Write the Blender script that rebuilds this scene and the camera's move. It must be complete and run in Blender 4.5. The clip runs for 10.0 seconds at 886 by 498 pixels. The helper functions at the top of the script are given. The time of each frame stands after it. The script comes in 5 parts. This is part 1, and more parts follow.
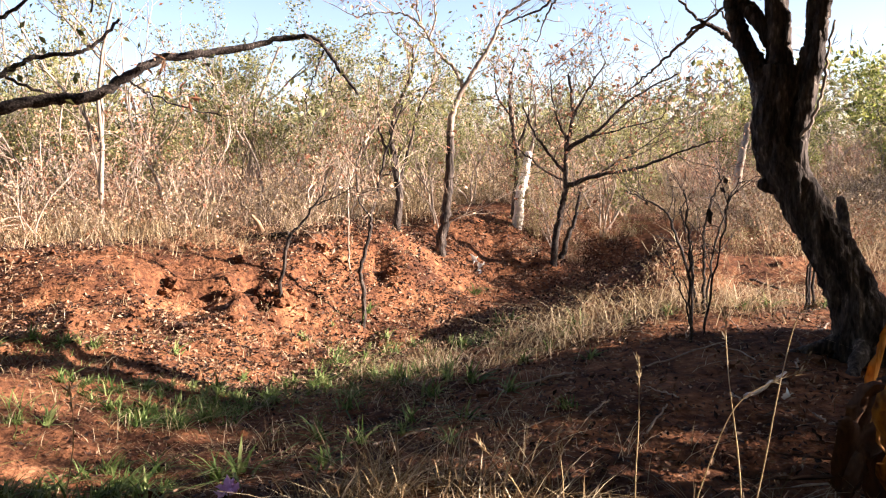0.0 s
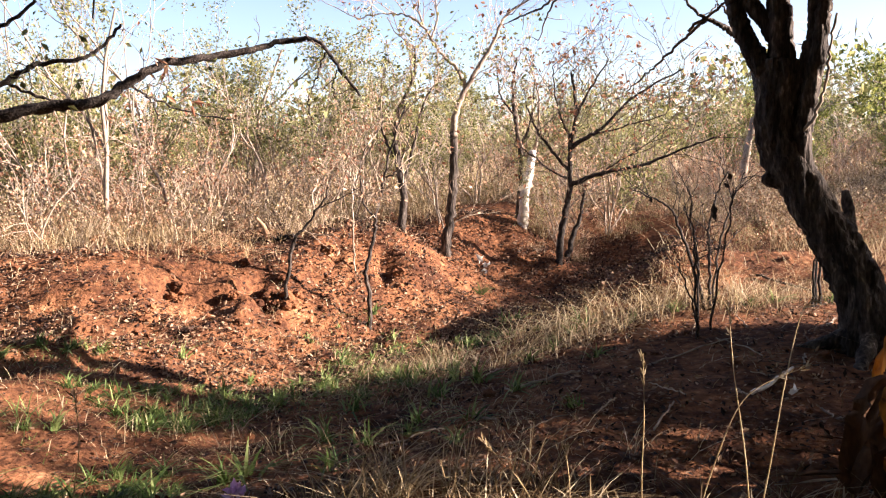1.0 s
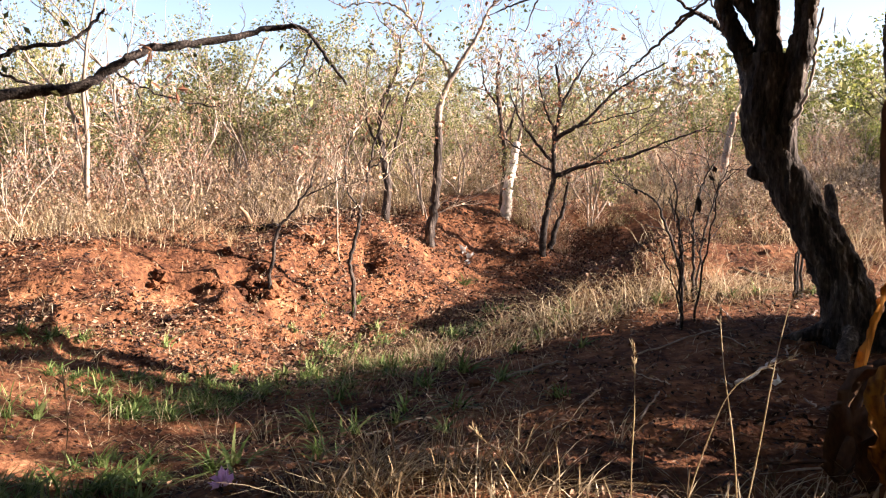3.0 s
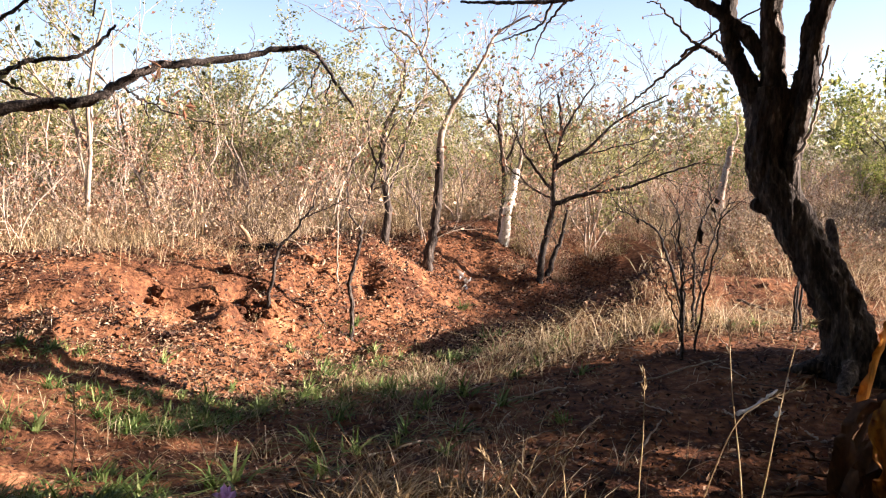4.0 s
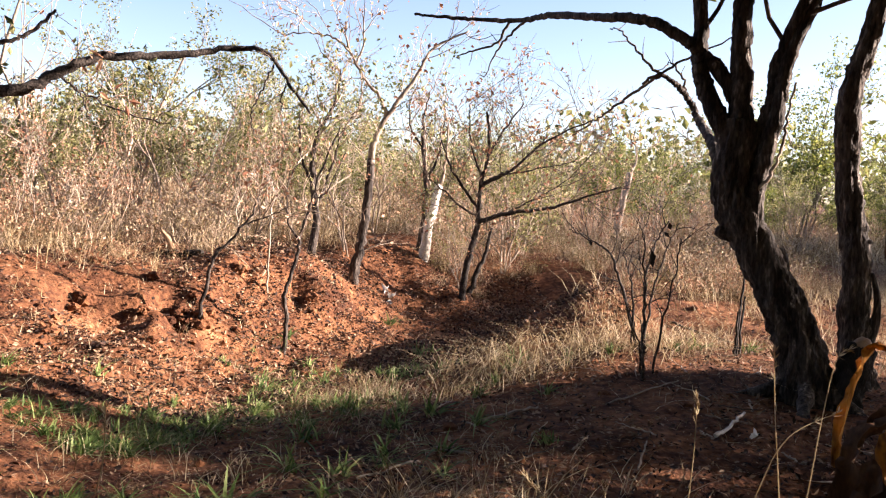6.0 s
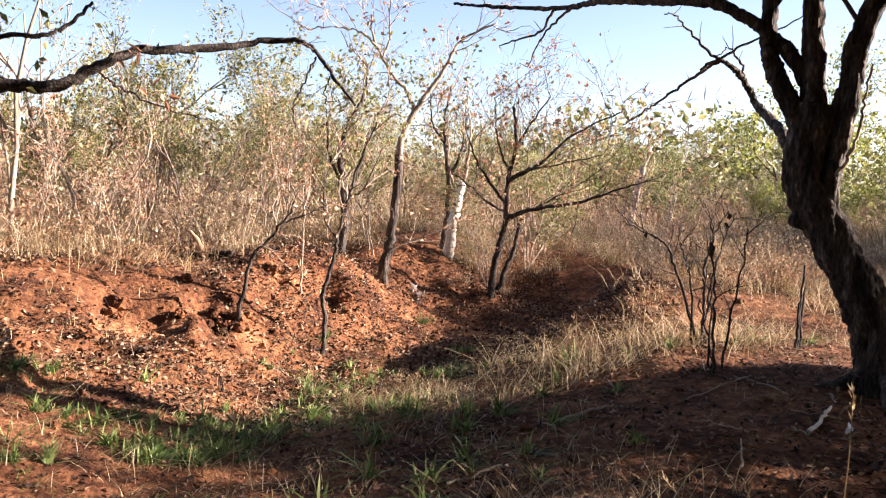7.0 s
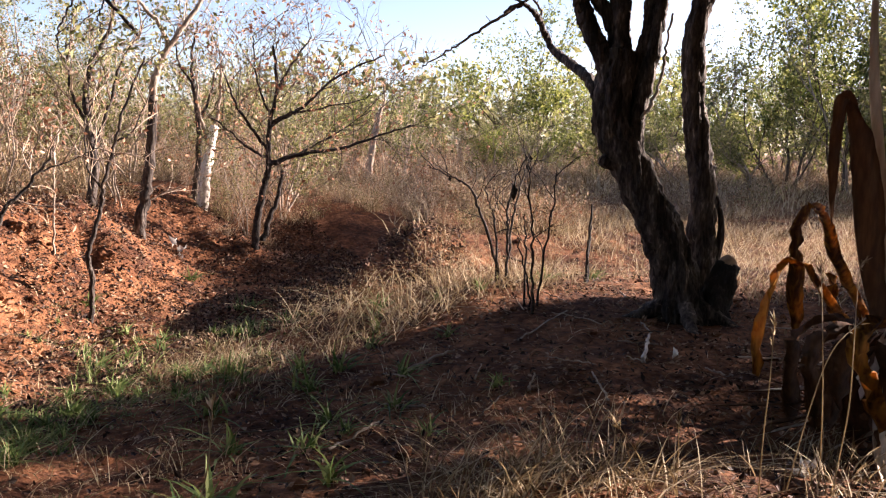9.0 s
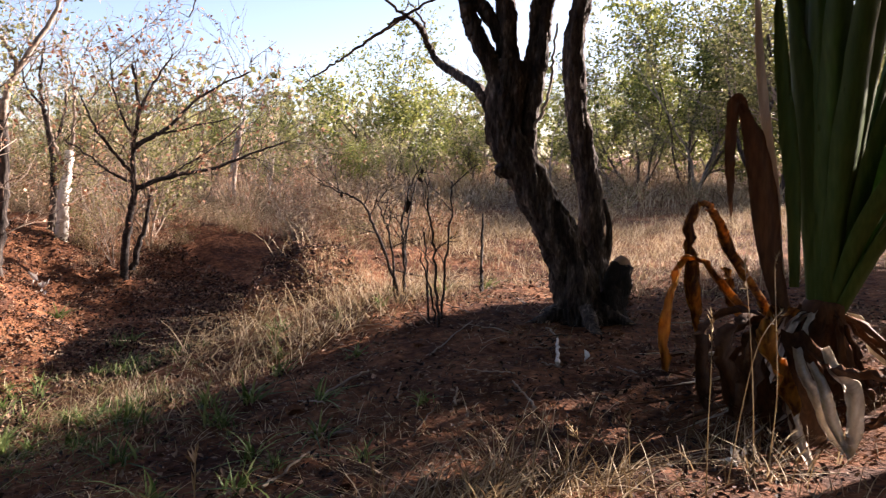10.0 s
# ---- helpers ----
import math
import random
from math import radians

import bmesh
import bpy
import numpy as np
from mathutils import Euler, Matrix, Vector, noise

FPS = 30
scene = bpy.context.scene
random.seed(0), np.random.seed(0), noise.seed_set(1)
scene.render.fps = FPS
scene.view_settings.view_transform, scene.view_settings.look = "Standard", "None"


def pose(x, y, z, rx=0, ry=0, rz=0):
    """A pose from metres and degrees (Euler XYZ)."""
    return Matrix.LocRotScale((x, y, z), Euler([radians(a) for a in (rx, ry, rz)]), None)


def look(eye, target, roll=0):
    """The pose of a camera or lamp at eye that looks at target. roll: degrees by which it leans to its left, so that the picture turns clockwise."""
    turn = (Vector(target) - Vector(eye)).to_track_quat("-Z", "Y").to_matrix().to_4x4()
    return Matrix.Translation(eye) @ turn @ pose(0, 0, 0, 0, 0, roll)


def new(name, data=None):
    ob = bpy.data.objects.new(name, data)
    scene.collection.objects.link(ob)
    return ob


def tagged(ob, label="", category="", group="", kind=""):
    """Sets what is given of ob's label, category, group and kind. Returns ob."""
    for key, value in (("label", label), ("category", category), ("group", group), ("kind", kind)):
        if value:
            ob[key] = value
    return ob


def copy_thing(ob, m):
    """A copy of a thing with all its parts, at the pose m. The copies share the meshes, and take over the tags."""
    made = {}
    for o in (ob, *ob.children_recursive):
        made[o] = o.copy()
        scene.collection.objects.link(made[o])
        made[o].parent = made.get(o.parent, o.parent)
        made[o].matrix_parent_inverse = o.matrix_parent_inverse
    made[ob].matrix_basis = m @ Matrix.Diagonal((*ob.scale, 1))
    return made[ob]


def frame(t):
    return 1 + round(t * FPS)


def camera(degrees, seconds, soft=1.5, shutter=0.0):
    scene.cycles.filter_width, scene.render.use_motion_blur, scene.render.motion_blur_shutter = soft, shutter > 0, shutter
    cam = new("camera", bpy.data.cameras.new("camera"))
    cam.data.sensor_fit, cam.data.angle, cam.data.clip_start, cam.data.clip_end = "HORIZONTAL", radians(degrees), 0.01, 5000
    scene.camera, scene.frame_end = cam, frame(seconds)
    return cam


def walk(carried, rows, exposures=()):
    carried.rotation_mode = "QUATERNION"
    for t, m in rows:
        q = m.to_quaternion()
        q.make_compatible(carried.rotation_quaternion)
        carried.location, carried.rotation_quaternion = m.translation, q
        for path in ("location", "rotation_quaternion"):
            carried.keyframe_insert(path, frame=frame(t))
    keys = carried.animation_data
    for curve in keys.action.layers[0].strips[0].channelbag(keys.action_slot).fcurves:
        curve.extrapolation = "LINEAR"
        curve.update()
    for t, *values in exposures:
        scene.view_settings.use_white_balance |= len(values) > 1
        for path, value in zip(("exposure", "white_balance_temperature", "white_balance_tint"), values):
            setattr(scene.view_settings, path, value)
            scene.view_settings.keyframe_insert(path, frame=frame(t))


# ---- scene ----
import collections

cam = camera(55.0, 10.0, soft=1.2, shutter=0.1)
EXPOSURE, SKY, SUN = 2.6, 0.05, 5.0
# seconds, eye (x, y, z), yaw, pitch, roll
PATH = [
    (0.0, 0.001, 0.001, 1.301, -0.00, -6.61, 1.30),
    (0.5, 0.017, 0.030, 1.295, 0.50, -6.88, 1.98),
    (1.0, 0.016, 0.005, 1.298, 0.34, -6.57, 2.22),
    (1.5, 0.002, -0.040, 1.299, -0.81, -6.69, 1.22),
    (2.0, -0.006, -0.049, 1.303, -1.07, -6.96, 0.02),
    (2.5, -0.029, -0.036, 1.297, -1.01, -6.54, 0.96),
    (2.7, -0.023, -0.017, 1.295, -0.96, -7.19, 1.59),
    (3.8, -0.086, 0.021, 1.268, -1.22, -6.45, 0.71),
    (4.0, -0.103, -0.014, 1.276, -1.31, -5.45, -0.10),
    (4.5, -0.160, 0.021, 1.274, -2.58, -5.43, -0.73),
    (5.0, -0.281, 0.132, 1.259, -4.89, -6.23, 1.39),
    (5.5, -0.442, 0.150, 1.272, -6.86, -4.62, -0.74),
    (5.7, -0.519, 0.143, 1.267, -8.40, -4.59, -2.58),
    (6.8, -1.108, 0.260, 1.214, -12.11, -3.40, -1.36),
    (7.0, -1.104, 0.419, 1.191, -10.29, -4.25, -1.93),
    (7.5, -1.214, 0.700, 1.155, -12.00, -5.49, -0.23),
    (8.0, -1.386, 0.759, 1.165, -19.80, -7.86, -0.49),
    (8.5, -1.632, 0.731, 1.165, -28.69, -7.55, 1.81),
    (9.0, -1.711, 0.922, 1.131, -30.18, -7.05, -1.90),
    (9.5, -1.718, 1.144, 1.116, -31.57, -7.68, -1.74),
    (10.0, -1.895, 1.149, 1.136, -40.07, -6.09, 0.49),
]
walk(cam, [(t, pose(x, y, z, 90 + pitch, roll, yaw)) for t, x, y, z, yaw, pitch, roll in PATH], exposures=[(t, EXPOSURE + e, k, m) for t, e, k, m in ((0.0, 0.0, 6600, 22), (7.5, 0.0, 6600, 22), (8.0, -0.15, 6550, 25), (10.0, -0.15, 6550, 25))])

# ---- world and sun ----
SUN_AZ, SUN_EL = 94.5, 18.5  # degrees clockwise from +y, and above the horizon
world = bpy.data.worlds.new("sky")
scene.world = world
world.use_nodes = True
wn = world.node_tree.nodes
sky = wn.new("ShaderNodeTexSky")
sky.sky_type = "NISHITA"
sky.sun_disc = False
sky.sun_elevation, sky.sun_rotation = radians(SUN_EL), radians(SUN_AZ)
sky.altitude, sky.air_density, sky.dust_density, sky.ozone_density = 2500.0, 1.0, 5.0, 0.8
wn["Background"].inputs["Strength"].default_value = SKY
world.node_tree.links.new(sky.outputs[0], wn["Background"].inputs["Color"])
sun = new("sun", bpy.data.lights.new("sun", "SUN"))
sun.data.energy, sun.data.angle, sun.data.color = SUN, radians(0.6), (1.0, 0.89, 0.74)
sd = Vector((math.sin(radians(SUN_AZ)) * math.cos(radians(SUN_EL)), math.cos(radians(SUN_AZ)) * math.cos(radians(SUN_EL)), math.sin(radians(SUN_EL))))
sun.matrix_world = look(sd * 50, (0, 0, 0))

RNG = np.random.default_rng(7)


# ---- materials ----
def material(name, colours, rough=0.8, scale=8.0, detail=60.0, bump=0.3, bump_scale=60.0, vary=0.0, translucent=0.0, stretch=(1, 1, 1), spec=0.3, island=True):
    """Colours blended by coarse and fine noise, by island and by object, with a noise relief."""
    m = bpy.data.materials.new(name)
    m.use_nodes = True
    nt = m.node_tree
    n, l = nt.nodes, nt.links
    b = n["Principled BSDF"]
    b.inputs["Roughness"].default_value = rough
    b.inputs["Specular IOR Level"].default_value = spec
    tc = n.new("ShaderNodeNewGeometry")
    mp = n.new("ShaderNodeMapping")
    mp.inputs["Scale"].default_value = stretch
    l.new(tc.outputs["Position"], mp.inputs["Vector"])
    n1, n2 = n.new("ShaderNodeTexNoise"), n.new("ShaderNodeTexNoise")
    n1.inputs["Scale"].default_value, n2.inputs["Scale"].default_value = scale, detail
    n1.inputs["Detail"].default_value, n2.inputs["Detail"].default_value = 5, 4
    l.new(mp.outputs[0], n1.inputs["Vector"])
    l.new(mp.outputs[0], n2.inputs["Vector"])
    mix = n.new("ShaderNodeMath")
    mix.operation = "MULTIPLY_ADD"
    mix.inputs[1].default_value = 0.45
    l.new(n2.outputs[0], mix.inputs[0])
    half = n.new("ShaderNodeMath")
    half.operation = "MULTIPLY"
    half.inputs[1].default_value = 0.55
    l.new(n1.outputs[0], half.inputs[0])
    l.new(half.outputs[0], mix.inputs[2])
    fac = mix.outputs[0]
    if vary:
        isl = n.new("ShaderNodeMath")
        isl.operation = "MULTIPLY_ADD"
        isl.inputs[1].default_value = vary
        l.new(tc.outputs["Random Per Island"] if island else n.new("ShaderNodeObjectInfo").outputs["Random"], isl.inputs[0])
        off = n.new("ShaderNodeMath")
        off.operation = "SUBTRACT"
        off.inputs[1].default_value = vary / 2
        l.new(fac, off.inputs[0])
        l.new(off.outputs[0], isl.inputs[2])
        fac = isl.outputs[0]
    ramp = n.new("ShaderNodeValToRGB")
    els = ramp.color_ramp.elements
    while len(els) < len(colours):
        els.new(0.5)
    for i, c in enumerate(colours):
        els[i].position = 0.28 + 0.44 * i / max(1, len(colours) - 1)
        els[i].color = (*c, 1)
    l.new(fac, ramp.inputs[0])
    l.new(ramp.outputs[0], b.inputs["Base Color"])
    if bump:
        n3, bp = n.new("ShaderNodeTexNoise"), n.new("ShaderNodeBump")
        n3.inputs["Scale"].default_value, n3.inputs["Detail"].default_value = bump_scale, 6
        bp.inputs["Strength"].default_value, bp.inputs["Distance"].default_value = bump, 0.02
        l.new(mp.outputs[0], n3.inputs["Vector"])
        l.new(n3.outputs[0], bp.inputs["Height"])
        l.new(bp.outputs[0], b.inputs["Normal"])
    if translucent:
        tr, mx = n.new("ShaderNodeBsdfTranslucent"), n.new("ShaderNodeMixShader")
        mx.inputs[0].default_value = translucent
        l.new(ramp.outputs[0], tr.inputs["Color"])
        l.new(b.outputs[0], mx.inputs[1])
        l.new(tr.outputs[0], mx.inputs[2])
        l.new(mx.outputs[0], n["Material Output"].inputs[0])
    return m


SOIL = material("red_soil", [(0.022, 0.010, 0.007), (0.066, 0.027, 0.015), (0.190, 0.082, 0.040), (0.40, 0.205, 0.108)], 0.95, 2.2, 18.0, 1.0, 34.0, spec=0.1)
BARK = material("dark_furrowed_bark", [(0.006, 0.005, 0.005), (0.022, 0.017, 0.015), (0.085, 0.068, 0.058), (0.36, 0.30, 0.25)], 0.85, 14.0, 55.0, 1.0, 60.0, stretch=(1, 1, 0.25), spec=0.2)
BARK_LIMB = material("dark_limb_bark", [(0.007, 0.006, 0.006), (0.020, 0.016, 0.015), (0.055, 0.044, 0.038), (0.16, 0.13, 0.11)], 0.85, 22.0, 80.0, 0.8, 70.0, spec=0.2)
BARK_GREY = material("grey_brown_bark", [(0.035, 0.026, 0.022), (0.09, 0.068, 0.054), (0.20, 0.155, 0.12)], 0.9, 10.0, 60.0, 0.6, 60.0, stretch=(1, 1, 0.35), spec=0.2)
BARK_PALE = material("pale_bark", [(0.15, 0.115, 0.09), (0.30, 0.24, 0.19), (0.50, 0.43, 0.35)], 0.85, 7.0, 50.0, 0.4, 50.0, stretch=(1, 1, 0.4), spec=0.2)
BARK_MOTTLED = material("mottled_grey_bark", [(0.09, 0.065, 0.055), (0.26, 0.21, 0.17), (0.52, 0.45, 0.38)], 0.88, 9.0, 45.0, 0.5, 50.0, stretch=(1, 1, 0.35), spec=0.2)
BARK_WHITE = material("whitish_bark", [(0.40, 0.34, 0.29), (0.70, 0.64, 0.58), (0.84, 0.80, 0.75)], 0.85, 8.0, 40.0, 0.3, 50.0, stretch=(1, 1, 0.4), spec=0.2)
TWIG = material("dry_twig", [(0.13, 0.09, 0.068), (0.30, 0.225, 0.165), (0.50, 0.41, 0.32)], 0.9, 3.0, 30.0, 0.2, 60.0, vary=0.5, spec=0.2)
STRAW = material("dry_grass", [(0.12, 0.075, 0.036), (0.26, 0.18, 0.092), (0.44, 0.335, 0.19), (0.62, 0.51, 0.35)], 0.75, 1.5, 12.0, 0, vary=0.6, translucent=0.3, spec=0.25)
GREEN = material("green_grass", [(0.045, 0.085, 0.018), (0.12, 0.18, 0.045), (0.25, 0.30, 0.11)], 0.6, 2.0, 14.0, 0, vary=0.5, translucent=0.35)
LEAF = material("olive_leaves", [(0.065, 0.072, 0.022), (0.17, 0.175, 0.06), (0.35, 0.33, 0.14)], 0.55, 1.0, 8.0, 0, vary=0.6, translucent=0.4)
LEAF_BRIGHT = material("bright_green_leaves", [(0.072, 0.095, 0.02), (0.175, 0.20, 0.045), (0.33, 0.34, 0.10)], 0.5, 1.0, 8.0, 0, vary=0.6, translucent=0.45)
LEAF_DRY = material("dry_brown_leaves", [(0.20, 0.08, 0.045), (0.42, 0.22, 0.13), (0.64, 0.43, 0.29)], 0.75, 1.0, 8.0, 0, vary=0.7, translucent=0.25)
LITTER = material("leaf_litter", [(0.020, 0.009, 0.006), (0.055, 0.024, 0.014), (0.13, 0.062, 0.036), (0.28, 0.18, 0.115)], 0.8, 3.0, 20.0, 0, vary=0.9, spec=0.3)
CHAR = material("charred_wood", [(0.008, 0.007, 0.007), (0.022, 0.018, 0.016), (0.06, 0.045, 0.038)], 0.85, 12.0, 60.0, 0.8, 70.0, stretch=(1, 1, 0.3))
CUT = material("cut_wood", [(0.22, 0.13, 0.075), (0.36, 0.24, 0.15)], 0.8, 20.0, 90.0, 0.3)
AGAVE = material("green_agave_leaf", [(0.025, 0.055, 0.010), (0.05, 0.095, 0.018), (0.10, 0.155, 0.035)], 0.5, 4.0, 50.0, 0.1, 30.0, translucent=0.3, stretch=(1, 1, 0.15), spec=0.25)
AGAVE_DRY = material("dry_ochre_agave_leaf", [(0.045, 0.02, 0.01), (0.15, 0.06, 0.018), (0.50, 0.23, 0.04), (0.72, 0.40, 0.07)], 0.6, 5.0, 40.0, 0.3, 40.0, translucent=0.6, stretch=(1, 1, 0.2))
AGAVE_BROWN = material("withered_brown_leaf", [(0.035, 0.017, 0.010), (0.10, 0.048, 0.024), (0.21, 0.105, 0.052)], 0.75, 6.0, 50.0, 0.3, 40.0, translucent=0.25, stretch=(1, 1, 0.2))
AGAVE_DEAD = material("bleached_dead_leaf", [(0.36, 0.29, 0.21), (0.62, 0.53, 0.42), (0.84, 0.77, 0.66)], 0.7, 6.0, 50.0, 0.3, 40.0, translucent=0.2, stretch=(1, 1, 0.2))
WHITE = material("white_petal", [(0.72, 0.70, 0.66), (0.85, 0.84, 0.80)], 0.7, 9.0, 60.0, 0, translucent=0.25)
PINK = material("pink_petal", [(0.68, 0.36, 0.66), (0.86, 0.60, 0.84)], 0.6, 20.0, 90.0, 0, vary=0.3, translucent=0.3)


# ---- mesh tools ----
class Build:
    """Gathers vertices and faces, and makes one mesh of them."""

    def __init__(self):
        self.v, self.f, self.n = [], [], 0

    def add(self, v, f):
        self.v.append(np.asarray(v, float).reshape(-1, 3))
        self.f.extend((np.asarray(f, int) + self.n).tolist())
        self.n += len(self.v[-1])

    def tube(self, pts, radii, sides=8, rough=0.0, freq=9.0, cap=True, ridge=0.0):
        """A bent, tapering limb through pts, its skin roughened by noise."""
        p = np.asarray(pts, float)
        r = np.asarray(radii, float)
        if len(r) == 2 and len(p) > 2:
            r = np.linspace(r[0], r[1], len(p))
        t = np.gradient(p, axis=0)
        t /= np.linalg.norm(t, axis=1)[:, None] + 1e-9
        a = np.array((1.0, 0, 0)) if abs(t[0][0]) < 0.8 else np.array((0, 1.0, 0))
        u = a - t * (t @ a)[:, None]
        u /= np.linalg.norm(u, axis=1)[:, None] + 1e-9
        w = np.cross(t, u)
        ang = np.arange(sides) / sides * 2 * math.pi
        ring = p[:, None] + r[:, None, None] * (np.cos(ang)[None, :, None] * u[:, None] + np.sin(ang)[None, :, None] * w[:, None])
        if rough:
            for i in range(len(p)):
                for k in range(sides):
                    q = ring[i, k]
                    d = noise.noise((q[0] * freq, q[1] * freq, q[2] * freq * 0.3)) + 0.5 * noise.noise((q[0] * freq * 3, q[1] * freq * 3, q[2] * freq * 0.9))
                    if ridge:
                        d += ridge * (0.6 - 2.0 * abs(noise.noise((q[0] * freq * 1.9, q[1] * freq * 1.9, q[2] * freq * 0.45 + 7))) - 1.1 * abs(noise.noise((q[0] * freq * 3.7, q[1] * freq * 3.7, q[2] * freq * 1.1 + 3))))
                    ring[i, k] = p[i] + (q - p[i]) * (1 + rough * d)
        m, s = len(p), sides
        i, k = np.meshgrid(np.arange(m - 1), np.arange(s), indexing="ij")
        f = np.stack([i * s + k, i * s + (k + 1) % s, (i + 1) * s + (k + 1) % s, (i + 1) * s + k], -1).reshape(-1, 4)
        self.add(ring.reshape(-1, 3), f)
        if cap and r[-1] > 0.004:
            c = self.n
            self.add([p[-1] + t[-1] * r[-1] * 0.4], np.zeros((0, 3), int))
            self.f.extend([(c - s + k, c - s + (k + 1) % s, c) for k in range(s)])

    def strips(self, base, side, spine, widths):
        """Many narrow blades at once. base (n,3), side (n,3) unit, spine (n,k,3) offsets, widths (k,) or (n,k)."""
        n, k = spine.shape[:2]
        wd = np.broadcast_to(widths, (n, k))[..., None]
        c = base[:, None] + spine
        v = np.stack([c - side[:, None] * wd / 2, c + side[:, None] * wd / 2], 2).reshape(-1, 3)
        j, i = np.meshgrid(np.arange(n), np.arange(k - 1), indexing="ij")
        a = (j * k + i) * 2
        self.add(v, np.stack([a, a + 1, a + 3, a + 2], -1).reshape(-1, 4))

    def leaves(self, pos, along, side, length, width):
        """Many pointed leaves at once: two triangles each, folded a little at the middle."""
        n = len(pos)
        up = np.cross(along, side)
        mid = pos + along * (length * 0.45)[:, None]
        v = np.stack([pos, mid - side * (width / 2)[:, None] + up * (width * 0.2)[:, None], pos + along * length[:, None],
                      mid + side * (width / 2)[:, None] + up * (width * 0.2)[:, None]], 1).reshape(-1, 3)
        b = np.arange(n)[:, None] * 4
        self.add(v, np.concatenate([b + [0, 1, 2], b + [0, 2, 3]]))

    def mesh(self, name, mat, smooth=True):
        me = bpy.data.meshes.new(name)
        me.from_pydata(np.concatenate(self.v).tolist() if self.v else [], [], self.f)
        me.materials.append(mat)
        if smooth:
            me.shade_smooth()
        me.update()
        return me


def part(name, build, mat, parent, label="", smooth=True):
    ob = new(name, build.mesh(name, mat, smooth) if isinstance(build, Build) else build)
    ob.parent = parent
    return tagged(ob, label)


def unit(v):
    return v / (np.linalg.norm(v, axis=-1, keepdims=True) + 1e-9)


def rand_dirs(n, rng, up=0.0):
    v = rng.normal(size=(n, 3))
    v[:, 2] += up
    return unit(v)


def smooth_line(pts, per=6, wob=0.0, rng=RNG):
    """A rounded line through a few points."""
    p = np.asarray(pts, float)
    n = len(p)
    out = []
    for i in range(n - 1):
        a, b, c, d = p[max(i - 1, 0)], p[i], p[i + 1], p[min(i + 2, n - 1)]
        for s in np.arange(per) / per:
            out.append(0.5 * (2 * b + (c - a) * s + (2 * a - 5 * b + 4 * c - d) * s * s + (3 * b - a - 3 * c + d) * s ** 3))
    out.append(p[-1])
    out = np.array(out)
    if wob:
        out[1:-1] += rng.normal(size=out[1:-1].shape) * wob
    return out


def limb(build, tips, start, way, length, radius, depth, rng, sides=6, kids=3, spread=0.7, droop=0.0, wob=0.22):
    """A crooked limb with smaller ones, down to twigs; collects places for leaves in tips."""
    seg = 2 + int(depth) + (depth > 0)
    p, w = np.array(start, float), unit(np.array(way, float))
    pts = [p.copy()]
    for i in range(seg):
        w = unit(w + rng.normal(size=3) * wob + np.array((0, 0, 0.06 - droop)))
        p = p + w * length / seg
        pts.append(p.copy())
    r0 = max(radius, 0.0022)
    first, ring = build.n, max(3, sides)
    build.tube(pts, (r0, max(r0 * 0.45, 0.0016)), ring, cap=False)
    if depth <= 0:
        tips.extend(pts[1:])
        return
    for k in range(kids):
        j = int(rng.integers(max(1, seg // 3), seg + 1))
        d = unit(unit(pts[j] - pts[j - 1]) + rand_dirs(1, rng)[0] * spread)
        build.f.append((first + j * ring, build.n, build.n + 1))
        limb(build, tips, pts[j], d, length * rng.uniform(0.45, 0.75), radius * 0.5, depth - 1, rng, sides - 1, kids, spread, droop, wob)


def leaf_cloud(tips, rng, per, size, jitter, thin=1.0):
    """Small leaves about the twigs' ends."""
    b = Build()
    t = np.asarray(tips)
    if thin < 1.0:
        t = t[rng.random(len(t)) < thin]
    pos = np.repeat(t, per, axis=0) + rng.normal(size=(len(t) * per, 3)) * jitter
    n = len(pos)
    al = rand_dirs(n, rng, -0.2)
    sd_ = unit(np.cross(al, rand_dirs(n, rng)))
    ln = size * rng.uniform(0.6, 1.4, n)
    b.leaves(pos, al, sd_, ln, ln * rng.uniform(0.4, 0.65, n))
    return b


# ---- ground ----
GULLY = np.array([(-9.0, 4.6), (-4.0, 4.8), (-2.4, 5.25), (-1.3, 6.0), (-0.75, 6.9), (0.1, 8.3), (0.6, 9.4), (1.5, 10.25), (2.6, 11.6), (4.6, 14.0), (9.0, 21.0), (14.0, 40.0)])


SWELLS = ((1.85, 5.85, 0.17, 0.7), (-0.45, 9.1, 0.30, 0.45), (0.2, 9.75, 0.16, 0.3), (1.3, 10.55, 0.24, 0.4), (3.2, 11.5, 0.40, 0.8), (-0.1, 6.5, -0.12, 0.6), (-1.25, 7.7, -0.10, 0.3), (-1.1, 4.8, -0.10, 0.8), (-1.9, 8.1, 0.10, 0.4))


def gully_distance(x, y):
    """Distance from the gully's line, positive on its far bank."""
    best, sign = np.full(x.shape, 1e9), np.ones(x.shape)
    for a, b in zip(GULLY[:-1], GULLY[1:]):
        d = b - a
        s = np.clip(((x - a[0]) * d[0] + (y - a[1]) * d[1]) / (d @ d), 0, 1)
        px, py = x - a[0] - s * d[0], y - a[1] - s * d[1]
        r = np.hypot(px, py)
        c = d[0] * py - d[1] * px
        near = r < best
        best, sign = np.where(near, r, best), np.where(near, np.where(c > 0, 1.0, -1.0), sign)
    return best * sign


